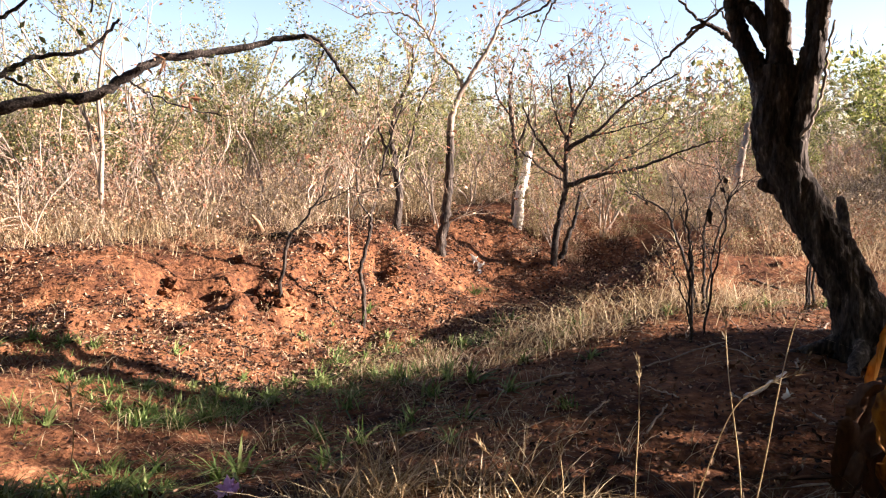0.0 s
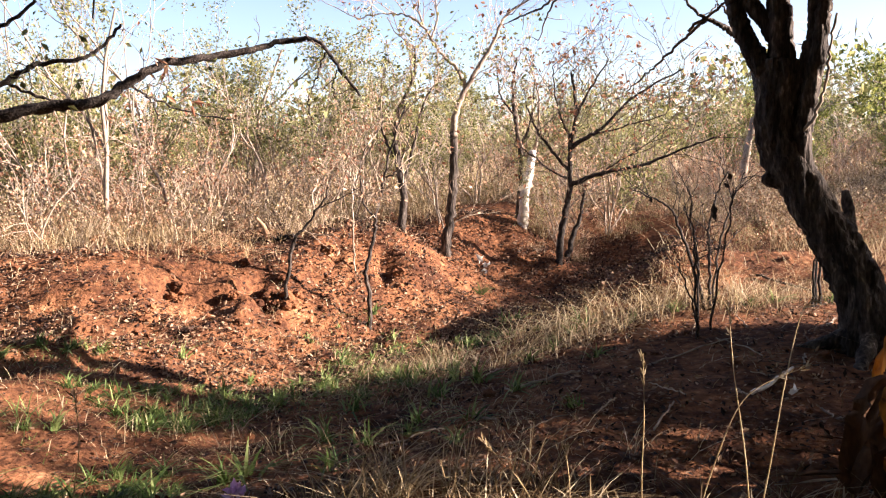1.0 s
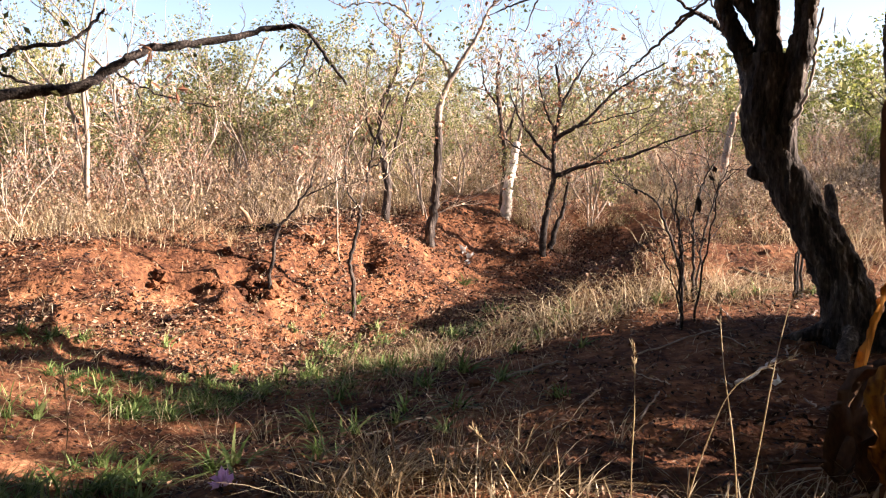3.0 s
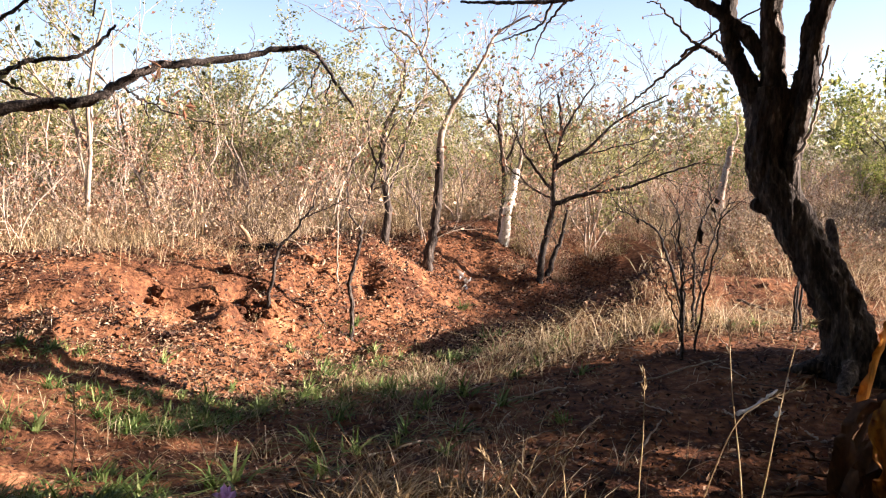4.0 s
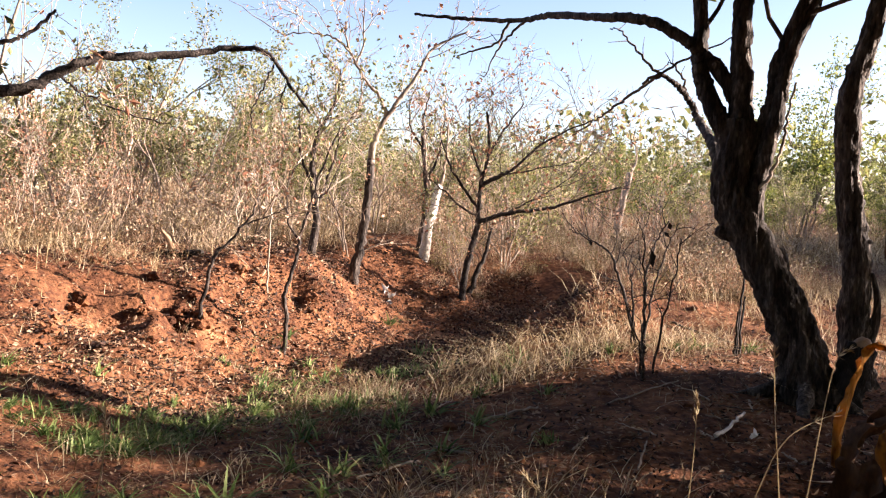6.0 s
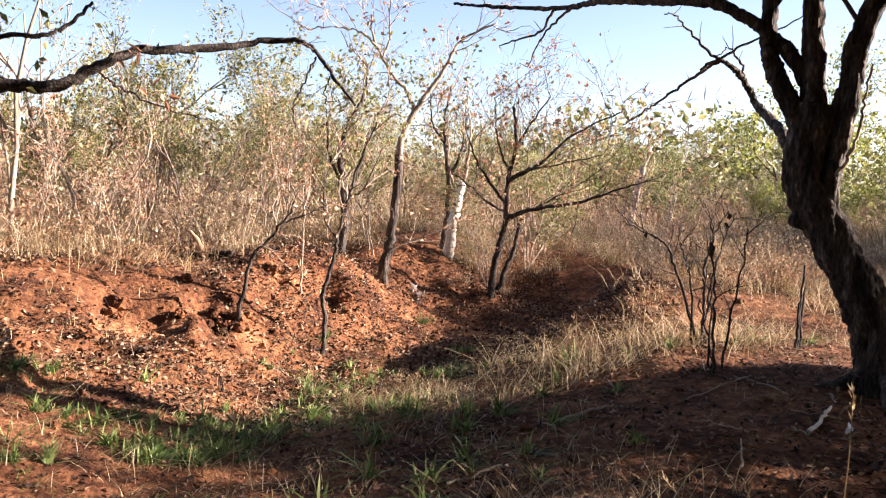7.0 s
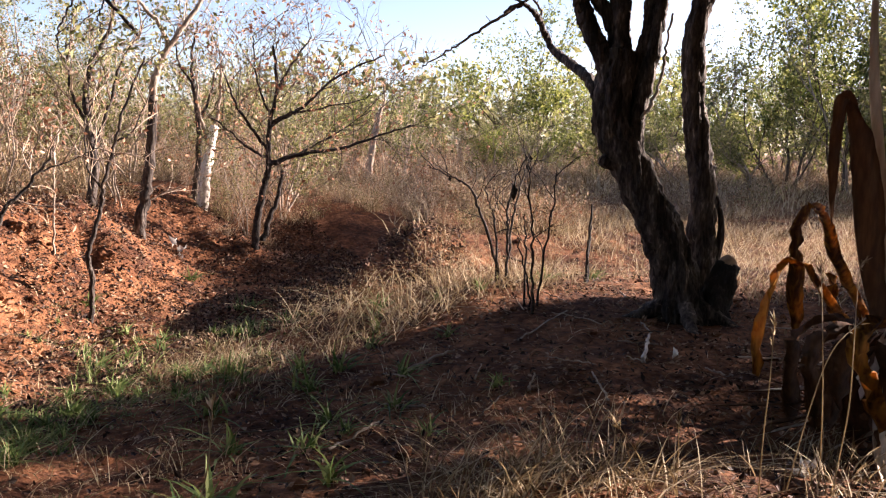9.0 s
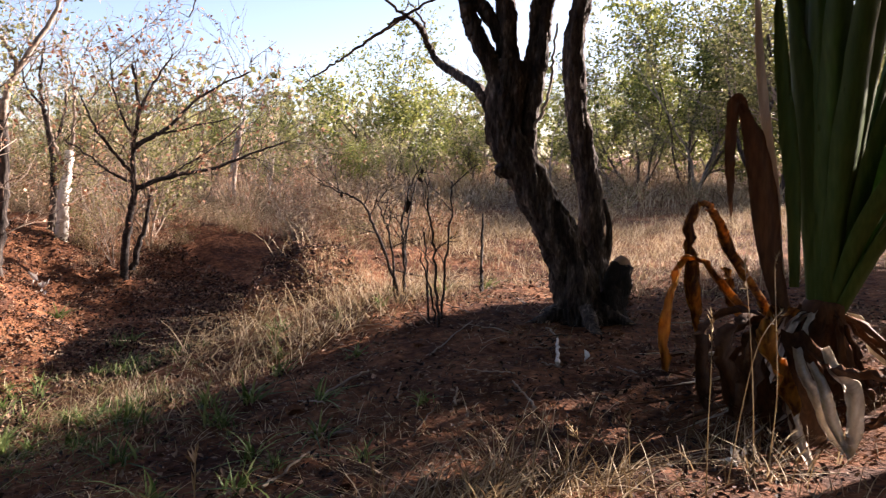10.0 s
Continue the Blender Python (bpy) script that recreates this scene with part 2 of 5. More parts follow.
def fbm(x, y, scale, seed, octaves=3):
    """Smooth value noise on a lattice."""
    out, amp, tot = np.zeros(x.shape), 1.0, 0.0
    for o in range(octaves):
        g = np.random.default_rng(seed + o).random((256, 256)) * 2 - 1
        u, v = x / scale + 100.3, y / scale + 100.7
        i, j = np.floor(u).astype(int), np.floor(v).astype(int)
        fu, fv = u - i, v - j
        fu, fv = fu * fu * (3 - 2 * fu), fv * fv * (3 - 2 * fv)
        i0, i1, j0, j1 = i % 256, (i + 1) % 256, j % 256, (j + 1) % 256
        out += amp * ((g[i0, j0] * (1 - fu) + g[i1, j0] * fu) * (1 - fv) + (g[i0, j1] * (1 - fu) + g[i1, j1] * fu) * fv)
        tot += amp
        amp, scale = amp * 0.5, scale / 2
    return out / tot


def step01(v, a, b):
    s = np.clip((v - a) / (b - a), 0, 1)
    return s * s * (3 - 2 * s)


def height(x, y):
    x, y = np.asarray(x, float), np.asarray(y, float)
    d = gully_distance(x, y) + 0.16 * fbm(x, y, 0.7, 11)
    far = np.interp(d, [0, 0.45, 0.75, 1.05, 1.35, 2.0, 4.0, 10.0], [-0.38, -0.30, -0.08, 0.22, 0.40, 0.50, 0.46, 0.40])
    gentle = np.interp(d, [0, 0.5, 1.1, 1.9, 2.5, 4.0, 10.0], [-0.38, -0.31, -0.12, 0.32, 0.48, 0.48, 0.40])
    far = far + (gentle - far) * step01(-x, 1.3, 2.3)
    far_flat = np.interp(d, [0, 1.0, 3.0, 6.0], [-0.1, 0.1, 0.35, 0.4])
    low = np.interp(-d, [0, 0.5, 1.2, 2.2, 3.6, 8.0], [-0.36, -0.27, -0.17, -0.08, 0.02, 0.10])
    berm = np.interp(-d, [0, 0.95, 1.35, 1.6, 1.95, 2.6, 4.5, 9.0], [-0.40, -0.38, -0.32, 0.17, 0.33, 0.26, 0.17, 0.16])
    near = low + (berm - low) * step01(y, 6.6, 7.8)
    h = np.where(d > 0, far + (far_flat - far) * step01(y, 12.5, 15.0), near + (0.1 - near) * step01(y, 14, 18) * 0.6)
    # the gully shallows out to the left
    h = h + 0.36 * step01(-x, 0.9, 2.9) * np.clip((0.15 - h) / 0.5, 0, 1)
    # and fills up beyond the twisted tree
    h = np.where(h < 0.2, h + (0.2 - h) * step01(y, 11.0, 13.2), h)
    r = np.hypot(x, y)
    h = h + 0.010 * np.clip(r - 12, 0, 45)
    # rills and broken lumps down the bare bank
    bank = np.exp(-((d - 1.0) / 0.8) ** 2) * step01(12.0 - y, 0, 2)
    h = h - bank * (0.13 * np.clip(fbm(x, y, 0.55, 31), 0, 1) + 0.10 * np.clip(fbm(x * 1.6, y * 0.7, 0.33, 35) - 0.12, 0, 1) * 2) + bank * 0.05 * fbm(x, y, 0.16, 37)
    # the ground under the walker falls away to the left of the big tree
    h = np.where(d <= 0, h - 0.12 * step01(-x, 0.2, 2.2) * step01(5.0 - y, 0, 2), h)
    # a hollow about the agave's foot
    h = h - 0.17 * np.exp(-((x - 1.6) ** 2 + (y - 3.05) ** 2) / 0.7)
    # swells and dips
    for cx, cy, rise, wide in SWELLS:
        h = h + rise * np.exp(-((x - cx) ** 2 + (y - cy) ** 2) / (2 * wide ** 2))
    # two undercut pockets and the broken ledge between them
    for cx, cy, deep, wx, wy in ((-1.76, 7.64, 0.19, 0.09, 0.16), (-1.64, 7.46, 0.13, 0.08, 0.17), (-2.50, 7.26, 0.06, 0.08, 0.12)):
        h = h - deep * np.exp(-((x - cx) / wx) ** 2 - ((y - cy) / wy) ** 2)
    edge = y - 7.27 - 0.45 * (x + 2.5) - 0.08 * fbm(x, y, 0.3, 41)
    h = h + 0.06 * np.exp(-((x + 2.12) / 0.36) ** 4) * (step01(edge, -0.05, 0.05) - 0.5) * np.exp(-(edge / 0.22) ** 2)
    fade = np.exp(-np.clip(r - 14, 0, None) / 10)
    h = h + 0.05 * fbm(x, y, 1.3, 3) * (0.4 + 0.6 * fade) + 0.022 * fbm(x, y, 0.28, 5) * fade + 0.016 * fbm(x, y, 0.11, 8, 2) * fade
    return h


def ground_at(x, y):
    return float(height(np.array([x]), np.array([y]))[0])


def grid_line(lo, hi, step, reach, grow=1.14):
    a = list(np.arange(lo, hi, step))
    s, v = step, hi
    while v < reach:
        a.append(v)
        s *= grow
        v += s
    s, v = step, lo
    while v > -reach:
        s *= grow
        v -= s
        a.insert(0, v)
    return np.array(a)


def build_ground():
    xs, ys = grid_line(-5.2, 5.2, 0.054, 1500.0), grid_line(2.2, 11.6, 0.054, 1500.0)
    X, Y = np.meshgrid(xs, ys, indexing="ij")
    Z = height(X, Y)
    v = np.stack([X, Y, Z], -1).reshape(-1, 3)
    nx, ny = len(xs), len(ys)
    i, j = np.meshgrid(np.arange(nx - 1), np.arange(ny - 1), indexing="ij")
    a = i * ny + j
    f = np.stack([a, a + ny, a + ny + 1, a + 1], -1).reshape(-1, 4)
    b = Build()
    b.add(v, f)
    return tagged(new("ground", b.mesh("ground", SOIL)), "bare red soil with a shallow eroded gully", "ground", kind="structure")


build_ground()


# ---- trees that can be told apart ----
def thing(name, x, y, label, category, group="", z=None):
    ob = new(name)
    ob.location = (x, y, ground_at(x, y) if z is None else z)
    ob.empty_display_size = 0.1
    return tagged(ob, label, category, group)


def add_part(name, build, mat, parent, label="", smooth=True):
    """A part built in world coordinates, set under its thing."""
    o = np.array(parent.location)
    if build.v:
        build.v = [v - o for v in build.v]
    return part(name, build, mat, parent, label, smooth)


def twigs_along(build, tips, line, every, length, radius, rng, depth=1, lo=0.3, up=0.3, kids=3, wob=0.22):
    n = len(line)
    for i in range(int(n * lo), n, every):
        t = unit(line[i] - line[max(i - 1, 0)])
        d = unit(np.cross(t, rand_dirs(1, rng)[0]) + t * 0.5 + np.array((0, 0, up)))
        limb(build, tips, line[i], d, length * rng.uniform(0.6, 1.2), radius, depth, rng, 5, kids, 0.8, wob=wob)


def big_tree():
    rng = np.random.default_rng(21)
    t = thing("gnarled_tree", 2.46, 4.90, "old dark gnarled tree with furrowed bark and forked limbs", "tree")
    b = Build()
    z0 = t.location[2]
    trunk = smooth_line([(2.50, 4.88, z0 - 0.25), (2.46, 4.90, z0 + 0.02), (2.38, 4.93, 0.42), (2.23, 4.97, 0.72), (2.09, 5.05, 1.02), (1.98, 5.12, 1.30), (1.99, 5.13, 1.60), (2.00, 5.13, 1.75)], 14)
    b.tube(trunk, np.interp(np.linspace(0, 1, len(trunk)), [0, 0.12, 0.22, 0.45, 0.6, 0.8, 1], [0.25, 0.195, 0.145, 0.125, 0.12, 0.125, 0.108]), 72, 0.17, 16, True, 1.0)
    for a, r in ((0.3, 0.42), (1.7, 0.36), (2.9, 0.45), (4.1, 0.5), (5.2, 0.4)):
        x, y = 2.46 + r * math.cos(a), 4.90 + r * math.sin(a)
        b.tube(smooth_line([(2.47, 4.90, z0 + 0.16), (2.46 + 0.5 * r * math.cos(a), 4.90 + 0.5 * r * math.sin(a), z0 + 0.05), (x, y, ground_at(x, y) - 0.04)], 7), (0.07, 0.025), 12, 0.3, 14)
    # broken stubs on the trunk
    b.tube(smooth_line([(2.04, 5.04, 1.04), (1.95, 5.10, 1.05), (1.90, 5.13, 1.07)], 5), (0.055, 0.034), 14, 0.4, 25)
    b.tube(smooth_line([(2.36, 5.0, 0.35), (2.46, 5.2, 0.6), (2.50, 5.33, 0.82), (2.50, 5.37, 0.95)], 6), (0.06, 0.022), 14, 0.4, 25)
    b.tube(smooth_line([(2.00, 5.16, 1.22), (1.90, 5.22, 1.25)], 5), (0.04, 0.025), 10, 0.4, 25)
    add_part("trunk", b, BARK, t)
    limbs = {
        "left_limb": ([(1.99, 5.14, 1.55), (1.89, 5.17, 1.74), (1.82, 5.22, 1.90), (1.77, 5.26, 2.10), (1.76, 5.27, 2.40), (1.68, 5.29, 2.9), (1.42, 5.19, 3.4)], 0.070, 0.03),
        "middle_limb": ([(2.00, 5.13, 1.65), (1.99, 5.12, 1.95), (1.97, 5.13, 2.25), (1.98, 5.11, 2.6), (2.12, 4.89, 3.1), (2.42, 4.59, 3.6)], 0.078, 0.035),
        "right_limb": ([(2.04, 5.11, 1.35), (2.10, 5.07, 1.62), (2.15, 5.02, 1.86), (2.17, 5.00, 2.15), (2.32, 4.79, 2.7), (2.72, 4.39, 3.3)], 0.066, 0.026),
        "cross_limb": ([(1.98, 5.13, 1.86), (1.88, 5.19, 2.05), (1.76, 5.25, 2.18), (1.68, 5.29, 2.25), (1.48, 5.44, 2.38), (1.28, 5.89, 2.47), (1.12, 6.49, 2.58), (1.00, 6.99, 2.62), (0.62, 7.29, 2.66), (0.22, 7.49, 2.70)], 0.05, 0.011),
        "thin_limb": ([(1.97, 5.16, 1.18), (1.96, 5.24, 1.42), (1.96, 5.36, 1.58), (2.06, 5.70, 1.72), (2.13, 5.98, 1.83), (2.11, 6.05, 1.94), (2.00, 5.98, 2.02), (1.90, 5.92, 2.07), (1.78, 5.92, 2.13)], 0.042, 0.014),
        "peeling_limb": ([(2.10, 5.02, 0.98), (2.08, 5.02, 1.30), (2.12, 4.99, 1.58), (2.16, 4.97, 1.85), (2.20, 4.95, 2.15), (2.42, 4.85, 2.8)], 0.060, 0.035),
    }
    tips, tw = [], Build()
    for name, (pts, r0, r1) in limbs.items():
        ln = smooth_line(pts, 14, 0.003, rng)
        lb = Build()
        lb.tube(ln, (r0, r1), 30, 0.2, 22, True, 0.9)
        add_part("limb", lb, BARK, t)
        if name in ("left_limb", "middle_limb", "right_limb"):
            twigs_along(tw, tips, ln, 4, 1.0, 0.016, rng, 2, 0.62)
    strip = Build()
    strip.tube(smooth_line([(2.06, 4.98, 1.32), (2.12, 4.93, 1.42), (2.17, 4.91, 1.62), (2.19, 4.90, 1.82), (2.22, 4.90, 1.98)], 7, 0.004, rng), (0.013, 0.006), 8, 0.3, 30)
    add_part("bark_strip", strip, BARK_PALE, t, "pale curled strip of loose bark")
    bare = Build()
    nothing = []
    # the long bare twigs that hang out to the side
    for pts, r in (([(1.80, 5.92, 2.12), (1.75, 6.0, 2.07), (1.65, 6.2, 1.96), (1.56, 6.35, 1.86), (1.49, 6.46, 1.79), (1.40, 6.62, 1.70)], 0.014),
                   ([(1.80, 5.92, 2.12), (1.73, 6.0, 2.19), (1.65, 6.1, 2.33), (1.57, 6.17, 2.45), (1.50, 6.2, 2.46)], 0.012),
                   ([(1.70, 6.0, 2.05), (1.85, 5.85, 2.17), (2.00, 5.7, 2.26), (2.14, 5.5, 2.36)], 0.012),
                   ([(1.04, 6.89, 2.61), (0.95, 7.09, 2.50), (0.87, 7.19, 2.36), (0.80, 7.24, 2.18)], 0.012),
                   ([(0.94, 7.04, 2.62), (0.87, 7.09, 2.46), (0.68, 7.19, 2.38), (0.56, 7.24, 2.34)], 0.013),
                   ([(2.04, 6.0, 2.0), (2.00, 6.0, 2.12), (1.92, 6.02, 2.22), (1.82, 6.0, 2.16)], 0.011)):
        ln = smooth_line(pts, 6, 0.006, rng)
        bare.tube(ln, (r, r * 0.35), 7)
        twigs_along(bare, nothing, ln, 6, 0.16, 0.004, rng, 0, 0.35)
    add_part("twig_spray", bare, BARK_GREY, t, "long bare drooping twigs")
    # the wide upper crown overhead, added above the view to block skylight
    for _ in range(80):
        a = rng.uniform(0, 2 * math.pi)
        s = np.array((1.9, 3.6, 3.9)) + rng.normal(size=3) * np.array((0.60, 0.35, 0.25))
        limb(tw, tips, s, unit(np.array((math.cos(a) * 1.0 + 0.1, math.sin(a) * 0.7 - 0.55, rng.uniform(0.05, 0.5)))), rng.uniform(1.3, 2.2), 0.028, 2, rng, 5, 4, 0.8)
    tips = [q for q in tips if q[2] > 3.1 and q[1] < 6.2]
    add_part("branchwork", tw, BARK_GREY, t)
    add_part("crown", leaf_cloud(tips, rng, 16, 0.17, 0.22), LEAF, t, "added leafy upper crown, out of view", False)


def second_trunk():
    rng = np.random.default_rng(22)
    t = thing("slender_dark_tree", 3.03, 5.23, "slender dark tree leaning beside the gnarled tree", "tree")
    z0 = t.location[2]
    b = Build()
    ln = smooth_line([(3.03, 5.22, z0 - 0.1), (3.03, 5.23, z0 + 0.1), (3.00, 5.26, 0.55), (2.99, 5.27, 0.90), (2.95, 5.32, 1.24), (2.91, 5.36, 1.66), (2.91, 5.36, 2.02), (2.97, 5.32, 2.32), (3.05, 5.19, 2.93), (3.23, 4.93, 3.54)], 11)
    b.tube(ln, np.interp(np.linspace(0, 1, len(ln)), [0, 0.1, 0.35, 0.7, 1], [0.15, 0.105, 0.085, 0.072, 0.045]), 40, 0.26, 20, True, 0.9)
    b.tube(smooth_line([(2.94, 5.32, 1.12), (2.88, 5.34, 1.14)], 4), (0.03, 0.018), 8, 0.3)
    b.tube(smooth_line([(3.0, 5.28, 1.0), (3.07, 5.24, 1.03)], 4), (0.026, 0.016), 8, 0.3)
    add_part("trunk", b, BARK, t)
    side = Build()
    side.tube(smooth_line([(3.05, 5.21, 0.22), (3.10, 5.19, 0.45), (3.11, 5.19, 0.64), (3.07, 5.21, 0.82)], 7), (0.034, 0.014), 10, 0.3)
    add_part("side_stem", side, BARK, t)
    tw, tips = Build(), []
    for _ in range(5):
        s = np.array((3.15, 5.0, 3.3)) + rng.normal(size=3) * np.array((0.4, 0.4, 0.35))
        limb(tw, tips, s, unit(np.array((rng.uniform(-0.3, 1.0), rng.uniform(-1.0, 0.4), rng.uniform(0.0, 0.5)))), rng.uniform(1.4, 2.4), 0.03, 2, rng, 6, 4, 0.8)
    add_part("branchwork", tw, BARK_GREY, t)
    add_part("crown", leaf_cloud(tips, rng, 2, 0.085, 0.10, 0.4), LEAF, t, "added leafy upper crown, out of view", False)


def stump():
    x, y = 2.65, 4.78
    t = thing("charred_stump", x, y, "short charred black stump beside the gnarled tree", "stump")
    z0 = t.location[2]
    b = Build()
    ln = smooth_line([(x - 0.08, y, z0 - 0.1), (x - 0.03, y, z0 + 0.05), (x + 0.02, y - 0.02, z0 + 0.2), (x + 0.07, y - 0.03, z0 + 0.36)], 8)
    b.tube(ln, (0.12, 0.075), 32, 0.4, 16, True, 0.5)
    add_part("bole", b, CHAR, t)
    c = Build()
    c.tube([(x + 0.062, y - 0.03, z0 + 0.35), (x + 0.075, y - 0.032, z0 + 0.383), (x + 0.085, y - 0.034, z0 + 0.395)], (0.074, 0.050), 20, 0.3, 14)
    add_part("cut_face", c, CUT, t, "weathered brown cut face")


def plain_tree(name, label, lines, mat, seed, twig=0.5, every=4, depth=2, leaf=None, per=2, leafsize=0.05, thin=0.5, sides=12, rough=0.15, lo=0.45, twig_r=0.006, upper=None, twig_mat=None):
    """A tree from a few drawn stems (points, thick and thin end), with twigs and, if any, leaves."""
    rng = np.random.default_rng(seed)
    x, y = lines[0][0][0][:2]
    t = thing(name, x, y, label, "tree" if "tree" in name else "sapling")
    lines[0][0][0] = (x, y, t.location[2] - 0.06)
    tips, tw = [], Build()
    for i, (pts, r0, r1) in enumerate(lines):
        ln = smooth_line(pts, 7, 0.006, rng)
        b = Build()
        b.tube(ln, (r0, r1), sides, rough, 22)
        add_part("trunk" if i == 0 else "limb", b, upper if (upper and i) else mat, t)
        if every:
            twigs_along(tw, tips, ln, every, twig, twig_r, rng, depth, lo)
    if tw.v:
        add_part("twig_spray", tw, twig_mat or TWIG, t)
    if leaf and tips:
        add_part("foliage", leaf_cloud(tips, rng, per, leafsize, 0.04, thin), leaf, t, "", False)
    return t


big_tree()
second_trunk()
stump()
plain_tree("crooked_sapling", "thin dark crooked sapling on the gully floor", [
    ([(-0.78, 7.82, 0), (-0.76, 7.82, 0.0), (-0.79, 7.82, 0.20), (-0.70, 7.83, 0.53), (-0.67, 7.83, 0.74), (-0.58, 7.84, 1.06), (-0.50, 7.84, 1.35), (-0.36, 7.84, 1.72)], 0.022, 0.008),
    ([(-0.68, 7.83, 0.70), (-0.78, 7.83, 0.86), (-0.80, 7.84, 1.15), (-0.72, 7.84, 1.4)], 0.010, 0.004),
    ([(-0.56, 7.84, 1.08), (-0.46, 7.84, 1.14), (-0.30, 7.83, 1.5)], 0.009, 0.004)], BARK, 31, 0.35, 5, 1, LEAF_DRY, 1, 0.045, 0.3)
plain_tree("forked_tree", "slim tree with dark lower trunk and pale fork", [
    ([(-0.06, 9.75, 0), (-0.04, 9.75, 0.3), (0.02, 9.75, 0.58), (0.07, 9.75, 1.05), (0.09, 9.75, 1.52)], 0.062, 0.042),
    ([(0.09, 9.75, 1.46), (0.10, 9.75, 1.66), (0.19, 9.75, 1.88), (0.33, 9.75, 2.12), (0.58, 9.74, 2.50), (0.72, 9.73, 2.77), (1.12, 9.7, 3.0)], 0.042, 0.010),
    ([(0.24, 9.75, 2.0), (0.16, 9.75, 2.2), (-0.03, 9.75, 2.40), (-0.22, 9.74, 2.74), (-0.26, 9.74, 3.0)], 0.024, 0.009),
    ([(-0.18, 9.74, 2.66), (-0.36, 9.73, 2.80), (-0.60, 9.72, 2.84), (-0.95, 9.7, 2.80)], 0.016, 0.006),
    ([(-0.12, 9.75, 2.55), (-0.05, 9.75, 2.8), (-0.08, 9.75, 3.1)], 0.014, 0.006)], BARK, 32, 0.6, 3, 2, LEAF_DRY, 2, 0.055, 0.35, 16, upper=BARK_MOTTLED, lo=0.4)
plain_tree("thin_dark_tree", "thin dark-stemmed tree on the red mound", [
    ([(-0.56, 9.5, 0), (-0.53, 9.5, 0.55), (-0.50, 9.5, 0.85), (-0.56, 9.5, 1.35), (-0.52, 9.5, 1.73), (-0.34, 9.5, 2.1), (-0.3, 9.5, 2.45)], 0.055, 0.008),
    ([(-0.52, 9.5, 0.95), (-0.38, 9.5, 1.3), (-0.26, 9.5, 1.75), (-0.12, 9.5, 2.0)], 0.022, 0.008),
    ([(-0.55, 9.5, 1.2), (-0.68, 9.5, 1.5), (-0.72, 9.5, 1.95)], 0.018, 0.007)], BARK, 33, 0.6, 2, 2, LEAF, 3, 0.05, 0.6, 14, lo=0.35, twig_r=0.008)
plain_tree("twisted_tree", "twisted dark tree with bare spreading side branches", [
    ([(1.32, 10.35, 0), (1.36, 10.35, 0.25), (1.42, 10.35, 0.52), (1.47, 10.35, 0.83), (1.49, 10.35, 1.30), (1.57, 10.35, 1.70), (1.52, 10.35, 2.16)], 0.048, 0.014),
    ([(1.47, 10.35, 0.82), (1.70, 10.33, 0.92), (1.95, 10.30, 0.97), (2.40, 10.22, 1.06), (2.75, 10.1, 1.2), (3.12, 10.0, 1.34)], 0.032, 0.008),
    ([(1.49, 10.35, 1.28), (1.70, 10.33, 1.40), (1.90, 10.30, 1.52), (2.25, 10.24, 1.86), (2.80, 10.12, 2.14)], 0.030, 0.008),
    ([(1.42, 10.37, -0.05), (1.50, 10.37, 0.2), (1.60, 10.36, 0.45), (1.66, 10.36, 0.76)], 0.038, 0.016),
    ([(1.48, 10.36, 1.0), (1.30, 10.36, 1.2), (1.1, 10.36, 1.5), (0.98, 10.36, 1.8)], 0.022, 0.008),
    ([(1.47, 10.36, 0.90), (1.25, 10.40, 1.02), (1.02, 10.42, 1.22), (0.80, 10.42, 1.36)], 0.016, 0.006),
    ([(1.72, 10.33, 1.42), (2.1, 10.28, 1.50), (2.6, 10.2, 1.62)], 0.014, 0.005),
    ([(1.50, 10.37, 1.40), (1.36, 10.4, 1.75), (1.30, 10.4, 2.25)], 0.016, 0.005),
    ([(1.80, 10.32, 0.94), (2.2, 10.3, 1.16), (2.7, 10.25, 1.50)], 0.012, 0.004),
    ([(1.55, 10.35, 1.62), (1.72, 10.35, 1.92), (1.96, 10.3, 2.3)], 0.020, 0.007)], BARK_LIMB, 34, 0.7, 2, 2, LEAF_DRY, 2, 0.05, 0.4, 14, lo=0.3, twig_r=0.0055, twig_mat=BARK_GREY)
plain_tree("white_barked_tree", "small tree with a peeling whitish trunk", [
    ([(0.96, 11.25, 0), (1.00, 11.28, 0.62), (1.07, 11.35, 0.9), (1.15, 11.4, 1.25)], 0.072, 0.050),
    ([(1.13, 11.45, 1.15), (1.22, 11.45, 1.5), (1.25, 11.45, 2.1)], 0.03, 0.01),
    ([(1.10, 11.45, 1.05), (0.98, 11.45, 1.4), (0.92, 11.4, 1.9)], 0.022, 0.008)], BARK_WHITE, 35, 0.7, 4, 2, LEAF_DRY, 2, 0.06, 0.5, 14, upper=BARK_PALE)
plain_tree("dark_leaning_tree", "dark slim tree close to the whitish trunk", [
    ([(0.92, 11.5, 0), (0.98, 11.5, 0.8), (0.98, 11.5, 1.3), (0.90, 11.5, 2.0), (0.98, 11.5, 2.5)], 0.05, 0.008), ([(0.98, 11.5, 1.3), (1.15, 11.5, 1.7), (1.2, 11.5, 2.2)], 0.022, 0.006), ([(0.95, 11.5, 1.7), (0.75, 11.5, 2.0), (0.7, 11.5, 2.4)], 0.018, 0.006)], BARK, 36, 0.6, 2, 2, LEAF, 3, 0.055, 0.5, 12, twig_r=0.008)
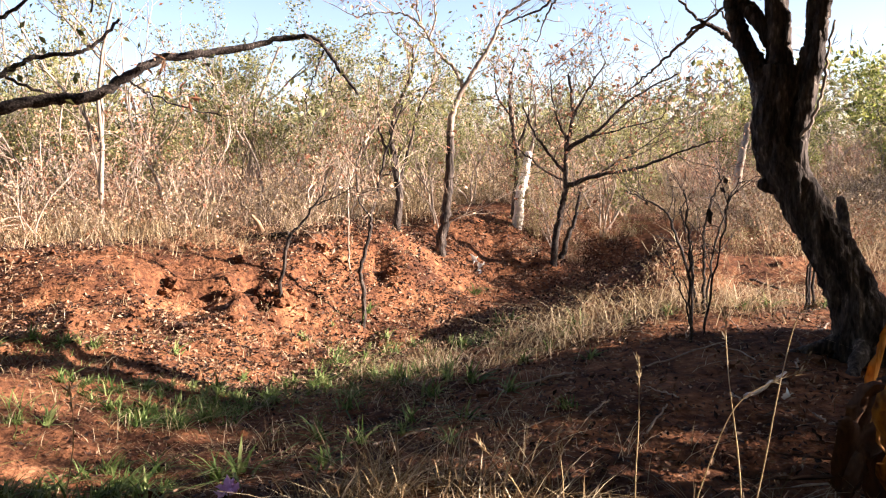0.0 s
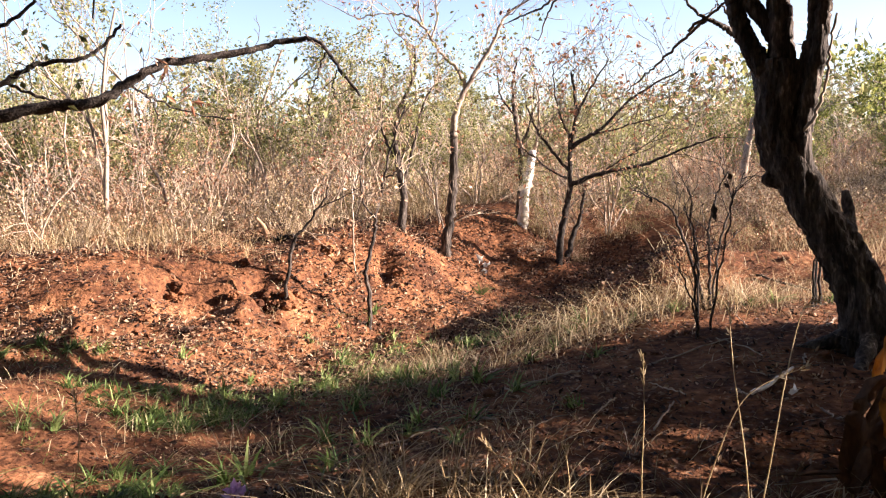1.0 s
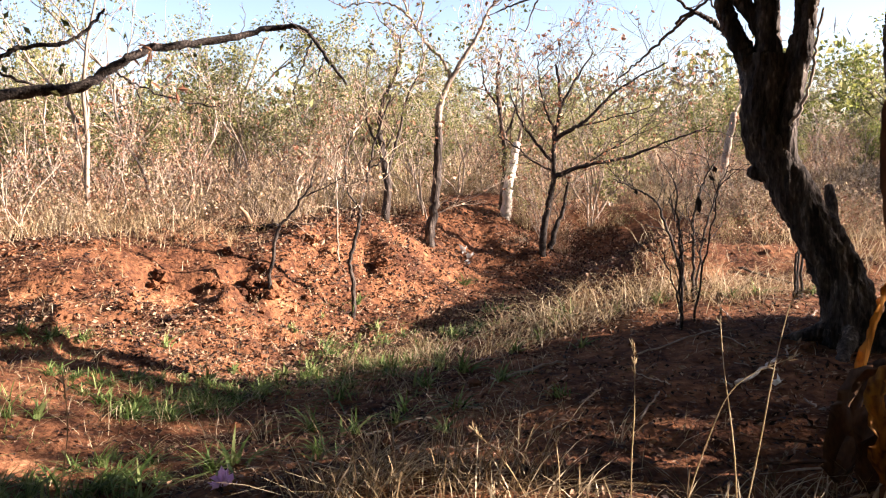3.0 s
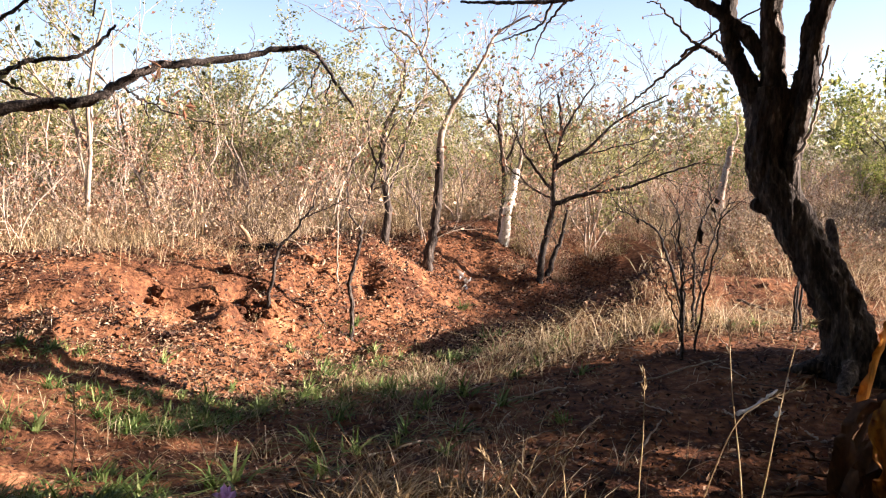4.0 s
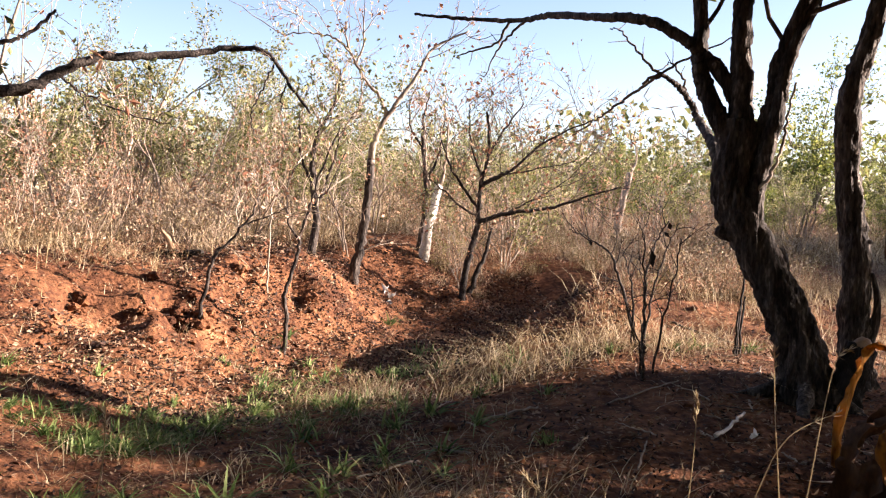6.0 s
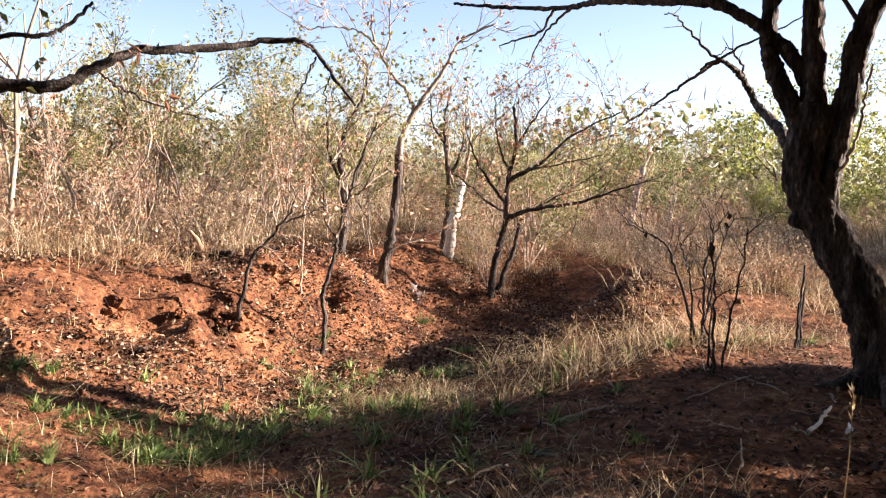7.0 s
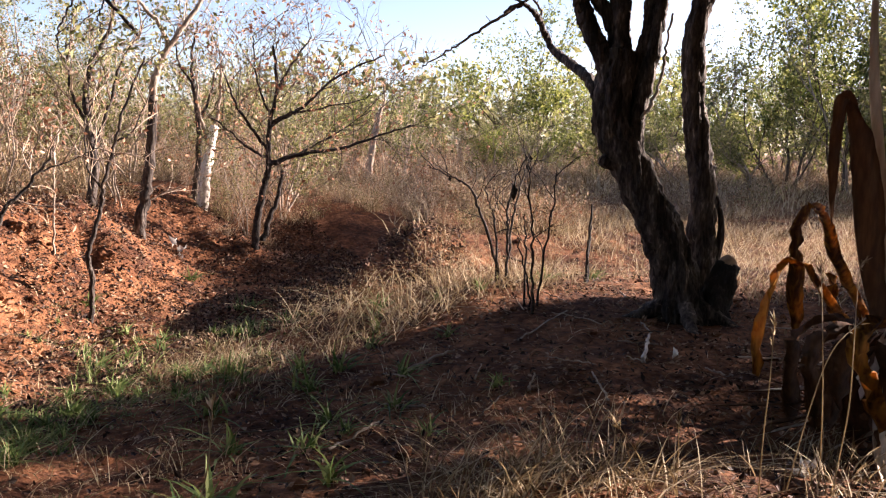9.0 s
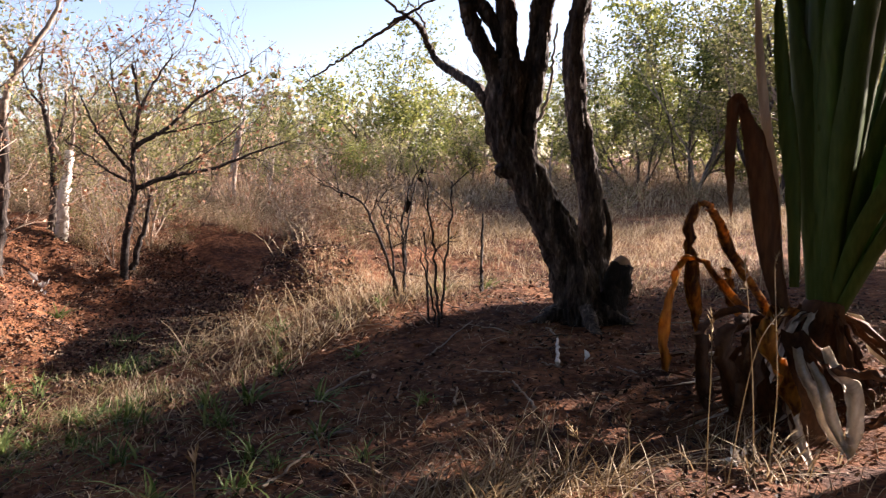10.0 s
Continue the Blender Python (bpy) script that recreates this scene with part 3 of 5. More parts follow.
plain_tree("pale_post_tree", "short tree with a smooth pale leaning trunk", [
    ([(5.80, 16.8, 0), (5.79, 16.8, 0.6), (5.86, 16.78, 1.1), (5.97, 16.75, 1.7)], 0.085, 0.06),
    ([(5.96, 16.75, 1.65), (6.08, 16.75, 1.95), (6.05, 16.75, 2.3)], 0.03, 0.012)], BARK_PALE, 46, 0.5, 4, 1, LEAF_DRY, 2, 0.06, 0.4, 14)
plain_tree("dark_clump_tree", "dark many-stemmed tree at the edge of the bush", [
    ([(14.0, 9.9, 0), (13.9, 9.9, 0.9), (13.7, 9.9, 1.8), (13.75, 9.9, 3.0), (13.5, 9.9, 4.0)], 0.11, 0.02),
    ([(14.05, 9.8, 0.1), (14.25, 9.7, 1.0), (14.35, 9.6, 2.0), (14.7, 9.5, 3.6)], 0.09, 0.02),
    ([(13.9, 9.9, 0.1), (13.5, 10.1, 0.8), (13.2, 10.3, 1.7), (13.1, 10.4, 2.8)], 0.07, 0.015),
    ([(14.1, 9.8, 0.1), (14.6, 9.6, 0.7), (15.0, 9.5, 1.5), (15.1, 9.4, 2.6)], 0.07, 0.015),
    ([(13.72, 9.9, 1.9), (14.1, 9.9, 2.6), (14.2, 9.9, 3.6)], 0.05, 0.012)], BARK, 47, 0.9, 3, 2, LEAF, 7, 0.08, 0.9, 12, lo=0.45, twig_r=0.012)
plain_tree("leaning_sapling", "leaning dry sapling with a few brown leaves", [
    ([(-1.50, 7.5, 0), (-1.40, 7.5, 0.5), (-1.28, 7.5, 0.68), (-1.10, 7.5, 0.9), (-1.02, 7.5, 1.1)], 0.018, 0.006),
    ([(-1.16, 7.5, 0.84), (-0.96, 7.5, 0.92), (-0.75, 7.5, 1.02)], 0.008, 0.003)], BARK, 37, 0.4, 4, 1, LEAF_DRY, 2, 0.05, 0.7, 10)
plain_tree("upright_stake_sapling", "straight pale dry sapling stem", [
    ([(-0.97, 8.45, 0), (-0.96, 8.45, 0.5), (-0.95, 8.44, 0.9), (-0.90, 8.44, 1.15)], 0.010, 0.004)], BARK_PALE, 38, 0.3, 4, 1, LEAF_DRY, 2, 0.045, 0.6, 8)


def stem_shrub():
    rng = np.random.default_rng(39)
    t = thing("bare_shrub", 1.84, 6.05, "bare many-stemmed dead shrub with dark thin stems", "shrub")
    t3 = thing("bare_shrub", 1.58, 5.36, "low dead shrub of thin upright stems", "shrub")
    specs = [
        (t, [(1.83, 6.05), (1.77, 6.12, 0.36), (1.68, 6.2, 0.67), (1.63, 6.25, 0.82), (1.50, 6.34, 0.90), (1.36, 6.43, 0.97)], 0.014),
        (t, [(1.86, 6.06), (1.86, 6.06, 0.44), (1.86, 6.08, 0.65), (1.90, 6.05, 0.89), (1.97, 5.99, 1.08)], 0.013),
        (t, [(1.80, 6.08), (1.78, 6.11, 0.50), (1.75, 6.14, 0.68), (1.70, 6.18, 0.84)], 0.010),
        (t, [(1.89, 6.10), (1.95, 6.16, 0.50), (2.06, 6.22, 0.82), (2.18, 6.26, 1.06)], 0.010),
        (t3, [(1.55, 5.30), (1.54, 5.31, 0.35), (1.54, 5.36, 0.70), (1.52, 5.39, 1.02)], 0.011),
        (t3, [(1.60, 5.46), (1.61, 5.50, 0.45), (1.61, 5.52, 0.68)], 0.009),
        (t3, [(1.66, 5.40), (1.72, 5.44, 0.42), (1.80, 5.46, 0.74), (1.84, 5.5, 0.98)], 0.009),
        (t3, [(1.58, 5.36), (1.52, 5.36, 0.30), (1.44, 5.36, 0.55)], 0.007)]
    for k, (whole, s, r) in enumerate(specs):
        pts = [(*s[0], ground_at(*s[0]) - 0.03)] + s[1:]
        b = Build()
        ln = smooth_line(pts, 7, 0.006, rng)
        b.tube(ln, (r, 0.004), 10, 0.3, 30)
        nothing = []
        if k not in (5, 7):
            twigs_along(b, nothing, ln, 4, 0.26, 0.0042, rng, 1, 0.35, kids=3)
        add_part("stem", b, BARK_LIMB, whole)
    lf = Build()
    pos = np.array([(1.97, 5.99, 1.07), (1.94, 6.0, 1.0), (1.88, 6.05, 0.86), (1.88, 6.06, 0.80), (1.5, 6.34, 0.9)])
    al = unit(np.array([(0.3, 0, -1.0)] * 5) + rng.normal(size=(5, 3)) * 0.3)
    lf.leaves(pos, al, unit(np.cross(al, (0.2, 1, 0.1))), np.array([0.07, 0.06, 0.11, 0.08, 0.05]), np.array([0.04, 0.03, 0.05, 0.04, 0.03]))
    add_part("withered_foliage", lf, CHAR, t, "a few withered dark leaves", False)
    t2 = thing("dark_stakes", 2.62, 6.05, "pair of thin charred sapling stems", "sapling")
    for dx, h in ((0.0, 0.62), (0.05, 0.45), (-0.03, 0.38)):
        b = Build()
        x, y = 2.62 + dx, 6.05 + dx
        b.tube(smooth_line([(x, y, ground_at(x, y) - 0.04), (x - 0.01, y, 0.3), (x + 0.01, y, 0.08 + h)], 6, 0.004, rng), (0.012, 0.007), 9, 0.25, 30)
        add_part("stem", b, CHAR, t2)


stem_shrub()


def fallen_log():
    rng = np.random.default_rng(45)
    t = thing("fallen_log", -1.75, 8.9, "short dark fallen log with a broken upright end", "log")
    z0 = t.location[2]
    b = Build()
    b.tube(smooth_line([(px, py, ground_at(px, py) + 0.03) for px, py in ((-2.0, 8.95), (-1.88, 8.92), (-1.75, 8.86), (-1.62, 8.8))], 7, 0.006, rng), (0.04, 0.026), 12, 0.3, 18)
    add_part("log", b, CHAR, t)
    c = Build()
    c.tube(smooth_line([(-1.92, 8.9, z0 + 0.06), (-1.96, 8.9, z0 + 0.16), (-2.02, 8.9, z0 + 0.24)], 5), (0.035, 0.015), 9, 0.3, 22)
    add_part("broken_end", c, CUT, t)


fallen_log()


def arching_branch_tree():
    """The tree that stands outside the view and reaches in with a long arching branch."""
    rng = np.random.default_rng(41)
    x, y = -5.6, 5.2
    t = thing("overhanging_tree", x, y, "dark tree reaching in with a long arching branch", "tree")
    b = Build()
    b.tube(smooth_line([(x, y, t.location[2] - 0.1), (x + 0.1, y + 0.1, 0.8), (x + 0.4, y + 0.3, 1.4), (x + 0.8, y + 0.5, 2.2), (x + 0.9, y + 0.6, 3.4)], 10), (0.16, 0.07), 24, 0.3, 18)
    add_part("trunk", b, BARK, t)
    lines = [
        ([(-5.2, 5.55, 1.45), (-4.3, 5.9, 1.6), (-3.6, 6.15, 1.62), (-3.0, 6.38, 1.75), (-2.62, 6.50, 1.79), (-2.40, 6.60, 1.93), (-2.13, 6.72, 2.08), (-1.68, 6.88, 2.14), (-1.25, 6.96, 2.24), (-1.0, 6.88, 2.22), (-0.84, 6.75, 2.04), (-0.64, 6.60, 1.76)], 0.07, 0.010),
        ([(-4.0, 6.0, 1.62), (-3.5, 6.15, 1.82), (-3.18, 6.24, 1.93), (-2.97, 6.34, 2.06), (-2.70, 6.46, 2.11), (-2.55, 6.52, 2.2), (-2.42, 6.57, 2.36)], 0.032, 0.010),
        ([(-3.18, 6.24, 1.93), (-2.9, 6.4, 1.80), (-2.6, 6.5, 1.78)], 0.016, 0.008),
        ([(-2.40, 6.60, 1.91), (-2.26, 6.63, 1.80), (-2.20, 6.64, 1.62)], 0.012, 0.005),
        ([(-2.30, 6.63, 1.83), (-2.0, 6.7, 1.70), (-1.65, 6.8, 1.62)], 0.010, 0.004),
        ([(-0.92, 6.82, 2.12), (-1.0, 6.84, 1.94), (-1.08, 6.84, 1.74), (-1.06, 6.84, 1.6)], 0.010, 0.004),
        ([(-0.80, 6.72, 1.98), (-0.86, 6.70, 1.86), (-0.84, 6.68, 1.76)], 0.007, 0.003),
        ([(-3.9, 6.0, 1.9), (-3.4, 6.1, 2.2), (-3.1, 6.2, 2.34), (-2.9, 6.25, 2.5)], 0.026, 0.012),
    ]
    tips, tw = [], Build()
    for pts, r0, r1 in lines:
        lb = Build()
        ln = smooth_line([(a, b, c - 0.018) for a, b, c in pts], 9, 0.006, rng)
        lb.tube(ln, (r0 * 0.8, r1), 16, 0.3, 24)
        add_part("branch", lb, BARK_LIMB, t)
        twigs_along(tw, tips, ln, 9, 0.22, 0.004, rng, 1, 0.3)
    for _ in range(24):
        s = np.array((x + 0.9, y + 0.6, 3.2)) + rng.normal(size=3) * 0.3
        limb(tw, tips, s, unit(np.array((rng.uniform(-1, 1), rng.uniform(-1, 1), rng.uniform(0.0, 0.6)))), rng.uniform(1.2, 2.0), 0.03, 2, rng, 6, 3, 0.8)
    add_part("twig_spray", tw, BARK_GREY, t)
    add_part("foliage", leaf_cloud(tips, rng, 2, 0.07, 0.06, 0.35), LEAF, t, "", False)
    dry = Build()
    n = 9
    for cx, cz in ((-2.17, 2.06), (-1.98, 1.74)):
        pos = np.array((cx, 6.7, cz)) + rng.normal(size=(n, 3)) * np.array((0.06, 0.03, 0.05))
        al = rand_dirs(n, rng, -0.8)
        dry.leaves(pos, al, unit(np.cross(al, rand_dirs(n, rng))), rng.uniform(0.07, 0.15, n), rng.uniform(0.02, 0.04, n))
    add_part("withered_foliage", dry, LEAF_DRY, t, "dry brown leaves caught on the branch", False)


arching_branch_tree()


def shade_tree():
    """A tree added beside the walk, out of view, to cast shade over the foreground."""
    rng = np.random.default_rng(43)
    x, y = 9.5, 3.95
    t = thing("spreading_tree", x, y, "unseen tree added to shade the foreground", "tree")
    tips = []
    b = Build()
    b.tube(smooth_line([(x, y, t.location[2] - 0.1), (x, y, 0.7), (x - 0.1, y + 0.05, 1.3), (x - 0.05, y + 0.1, 2.6)], 8), (0.12, 0.05), 20, 0.25)
    add_part("trunk", b, BARK, t)
    tw = Build()
    for k in range(210):
        s = np.array((x, y - 0.3 * (k % 2), rng.uniform(0.9, 3.3))) + rng.normal(size=3) * 0.2
        limb(tw, tips, s, unit(np.array((rng.uniform(-1, 1), rng.uniform(-0.8, 0.8), rng.uniform(-0.1, 0.5)))), rng.uniform(0.5, 0.9), 0.024, 2, rng, 5, 3, 0.8)
    # crown trimmed to shape its shade, with a hole that lets sun reach the agave
    tips = [q for q in tips if q[1] > 2.65 and q[2] - (q[0] - 9.5) * 0.335 < (3.9 if q[1] < 3.35 else 3.35) and math.hypot(q[1] - 3.44 + (q[0] - 9.5) * 0.0787, q[2] - 3.0 - (q[0] - 9.5) * 0.335) > 0.42]
    # fewer tips along one sun path, so that light dapples the ground
    tips = [q for q in tips if abs(q[1] - 3.82 + (q[0] - 9.5) * 0.0787) > 0.26 or rng.random() < 0.3]
    add_part("branchwork", tw, BARK_GREY, t)
    add_part("crown", leaf_cloud(tips, rng, 4, 0.11, 0.11, 0.75), LEAF, t, "", False)


shade_tree()


def canopy_tree(x, y, seed, reach, toward):
    """An unseen wide tree, added beside or behind the walk to block skylight overhead."""
    rng = np.random.default_rng(seed)
    t = thing("canopy_tree", x, y, "unseen wide-crowned tree added to block skylight", "tree", "trees over the walk")
    b, tw, tips = Build(), Build(), []
    b.tube(smooth_line([(x, y, t.location[2] - 0.1), (x, y, 1.2), (x + 0.2 * toward[0], y + 0.2 * toward[1], 2.6), (x + 0.5 * toward[0], y + 0.5 * toward[1], 3.6)], 8), (0.2, 0.1), 20, 0.25)
    add_part("trunk", b, BARK, t)
    for k in range(48):
        a = rng.uniform(0, 2 * math.pi)
        d = unit(np.array((math.cos(a) + 0.5 * toward[0], math.sin(a) + 0.5 * toward[1], rng.uniform(0.0, 0.55))))
        limb(tw, tips, np.array((x + 0.4 * toward[0], y + 0.4 * toward[1], rng.uniform(3.0, 3.8))), d, reach * rng.uniform(0.6, 1.0), 0.05, 2, rng, 5, 3, 0.8)
    tips = [q for q in tips if q[2] > 3.0 + 0.12 * max(q[1] - 2.0, 0) and q[1] < 6.0 and q[0] < 6.2]
    add_part("branchwork", tw, BARK_GREY, t)
    add_part("crown", leaf_cloud(tips, rng, 17, 0.26, 0.32), LEAF, t, "", False)


# added trees, all out of view, that darken the foreground shade
canopy_tree(-3.2, -1.6, 61, 2.6, (0.6, 0.8))
canopy_tree(3.6, -0.6, 62, 2.4, (-0.5, 0.9))
canopy_tree(0.6, -3.4, 63, 2.6, (0.0, 1.0))
canopy_tree(5.6, 0.5, 64, 1.8, (-0.8, 0.9))
canopy_tree(4.5, 2.1, 65, 2.6, (-0.9, 0.7))
canopy_tree(-3.4, 2.2, 66, 2.8, (0.9, 0.6))


# ---- thicket ----
def shrub_kind(seed, height_m, stems, depth, bark, leaf, per, leafsize, thin, spread=0.5, r=0.014, kids=3):
    rng = np.random.default_rng(seed)
    tips = []
    ob = new("shrub")
    for _ in range(stems):
        b = Build()
        a = rng.uniform(0, 2 * math.pi)
        s = np.array((math.cos(a), math.sin(a), 0)) * rng.uniform(0, 0.16) * height_m / 2
        d = unit(np.array((math.cos(a) * spread * rng.uniform(0.1, 1), math.sin(a) * spread * rng.uniform(0.1, 1), 1.0)))
        limb(b, tips, s - np.array((0, 0, 0.06)), d, height_m * rng.uniform(0.5, 0.8), r * rng.uniform(0.7, 1.2), depth, rng, 5, kids, 0.55, wob=0.16)
        part("stem", b, bark, ob)
    if leaf:
        part("foliage", leaf_cloud(tips, rng, per, leafsize, 0.03 + leafsize, thin), leaf, ob, "", False)
    return ob


KINDS = {
    "bare": [shrub_kind(100 + i, 1.9 + 0.2 * i, 4 + i, 2, BARK_PALE if i % 2 else TWIG, LEAF_DRY, 2, 0.05, 0.6, 0.7, 0.012, 4) for i in range(4)],
    "brown": [shrub_kind(110 + i, 1.7 + 0.3 * i, 4, 2, BARK_PALE if i == 1 else TWIG, LEAF_DRY, 4, 0.055, 0.6, 0.8, 0.012, 4) for i in range(3)],
    "olive": [shrub_kind(120 + i, 2.5 + 0.4 * i, 3, 3, BARK_MOTTLED if i == 2 else BARK_PALE, LEAF, 11, 0.066, 0.85, 0.55, 0.026) for i in range(4)],
    "tall": [shrub_kind(130 + i, 4.2 + 0.5 * i, 2, 3, BARK_MOTTLED, LEAF, 22, 0.08, 0.8, 0.3, 0.05, 4) for i in range(3)],
    "bright": [shrub_kind(140 + i, 3.6 + 0.4 * i, 4, 3, BARK_GREY, LEAF_BRIGHT, 15, 0.12, 0.85, 1.0, 0.045, 4) for i in range(3)],
}
TALK = {
    "bare": ("bare_shrub", "leafless pale-stemmed shrub in dry grass", "shrub"),
    "brown": ("dry_shrub", "dry shrub with withered brown leaves", "shrub"),
    "olive": ("leafy_shrub", "thin-stemmed shrub with sparse olive leaves", "shrub"),
    "tall": ("bush_tree", "slim bush tree with an olive-green crown", "tree"),
    "bright": ("green_tree", "leafy tree with a bright green crown", "tree"),
}


def brush_kind(seed, tall, leaf, mat):
    """Low dense brush of thin dry stems, with small leaves."""
    rng = np.random.default_rng(seed)
    n = 100
    ob = new("brush")
    b = Build()
    a = rng.uniform(0, 2 * math.pi, n)
    base = np.stack([rng.normal(size=n) * 0.16, rng.normal(size=n) * 0.16, np.full(n, -0.03)], 1)
    h, ln = rng.uniform(0.3, 1.0, n) * tall, rng.uniform(0.2, 1.3, n)
    s = np.linspace(0, 1, 4)
    out = np.stack([np.cos(a), np.sin(a), np.zeros(n)], 1)
    spine = out[:, None] * (h[:, None] * ln[:, None] * s ** 1.4)[..., None] + np.array((0, 0, 1.0)) * (h[:, None] * s * (1 - 0.25 * ln[:, None] * s))[..., None] + rng.normal(size=(n, 4, 3)) * 0.03
    b.strips(base, np.stack([-np.sin(a), np.cos(a), np.zeros(n)], 1), spine, np.array([0.007, 0.006, 0.0045, 0.002]))
    part("stem_tuft", b, mat, ob)
    tips = (base[:, None] + spine)[:, 2:].reshape(-1, 3)
    part("foliage", leaf_cloud(tips, rng, 2, 0.04, 0.06, 0.8), leaf, ob, "", False)
    return ob


KINDS["brush"] = [brush_kind(150 + i, 0.6 + 0.13 * (i % 3), (LEAF_DRY, STRAW, LEAF, STRAW)[i % 4], (STRAW, TWIG)[i % 2]) for i in range(6)]
KINDS["pale"] = [shrub_kind(170 + i, 2.6 + 0.3 * i, 1, 2, BARK_PALE, LEAF_DRY if i % 2 else LEAF, 2, 0.06, 0.5, 0.45, 0.03, 3) for i in range(4)]
TALK["pale"] = ("pale_sapling", "crooked sapling with whitish thin stems", "sapling")
TALK["brush"] = ("low_brush", "low dense brush of thin dry stems", "brush")
used = set()


def plant(kind, x, y, size=1.0, rng=RNG):
    k = int(rng.integers(len(KINDS[kind])))
    src = KINDS[kind][k]
    name, label, cat = TALK[kind]
    m = Matrix.Translation((x, y, ground_at(x, y))) @ Matrix.Rotation(rng.uniform(0, 6.28), 4, "Z") @ Matrix.Rotation(rng.normal() * 0.06, 4, "X") @ Matrix.Diagonal((size, size, size * rng.uniform(0.9, 1.1), 1))
    if (kind, k) not in used:
        used.add((kind, k))
        src.matrix_basis = m
        ob = src
    else:
        ob = copy_thing(src, m)
    ob.name = name
    return tagged(ob, label, cat, cat + "s of the thicket")


FAR_BRUSH = collections.defaultdict(Build)


def far_brush(x, y, size, rng):
    """Brush too far off to pick apart, gathered into one mesh a material."""
    src = KINDS["brush"][int(rng.integers(len(KINDS["brush"])))]
    a = rng.uniform(0, 6.28)
    c, s, z = math.cos(a) * size, math.sin(a) * size, ground_at(x, y)
    for child in src.children:
        me = child.data
        v = np.empty(len(me.vertices) * 3)
        me.vertices.foreach_get("co", v)
        v = v.reshape(-1, 3)
        v = np.stack([v[:, 0] * c - v[:, 1] * s + x, v[:, 0] * s + v[:, 1] * c + y, v[:, 2] * size + z], 1)
        FAR_BRUSH[me.materials[0].name].add(v, np.array([tuple(p.vertices) for p in me.polygons]))


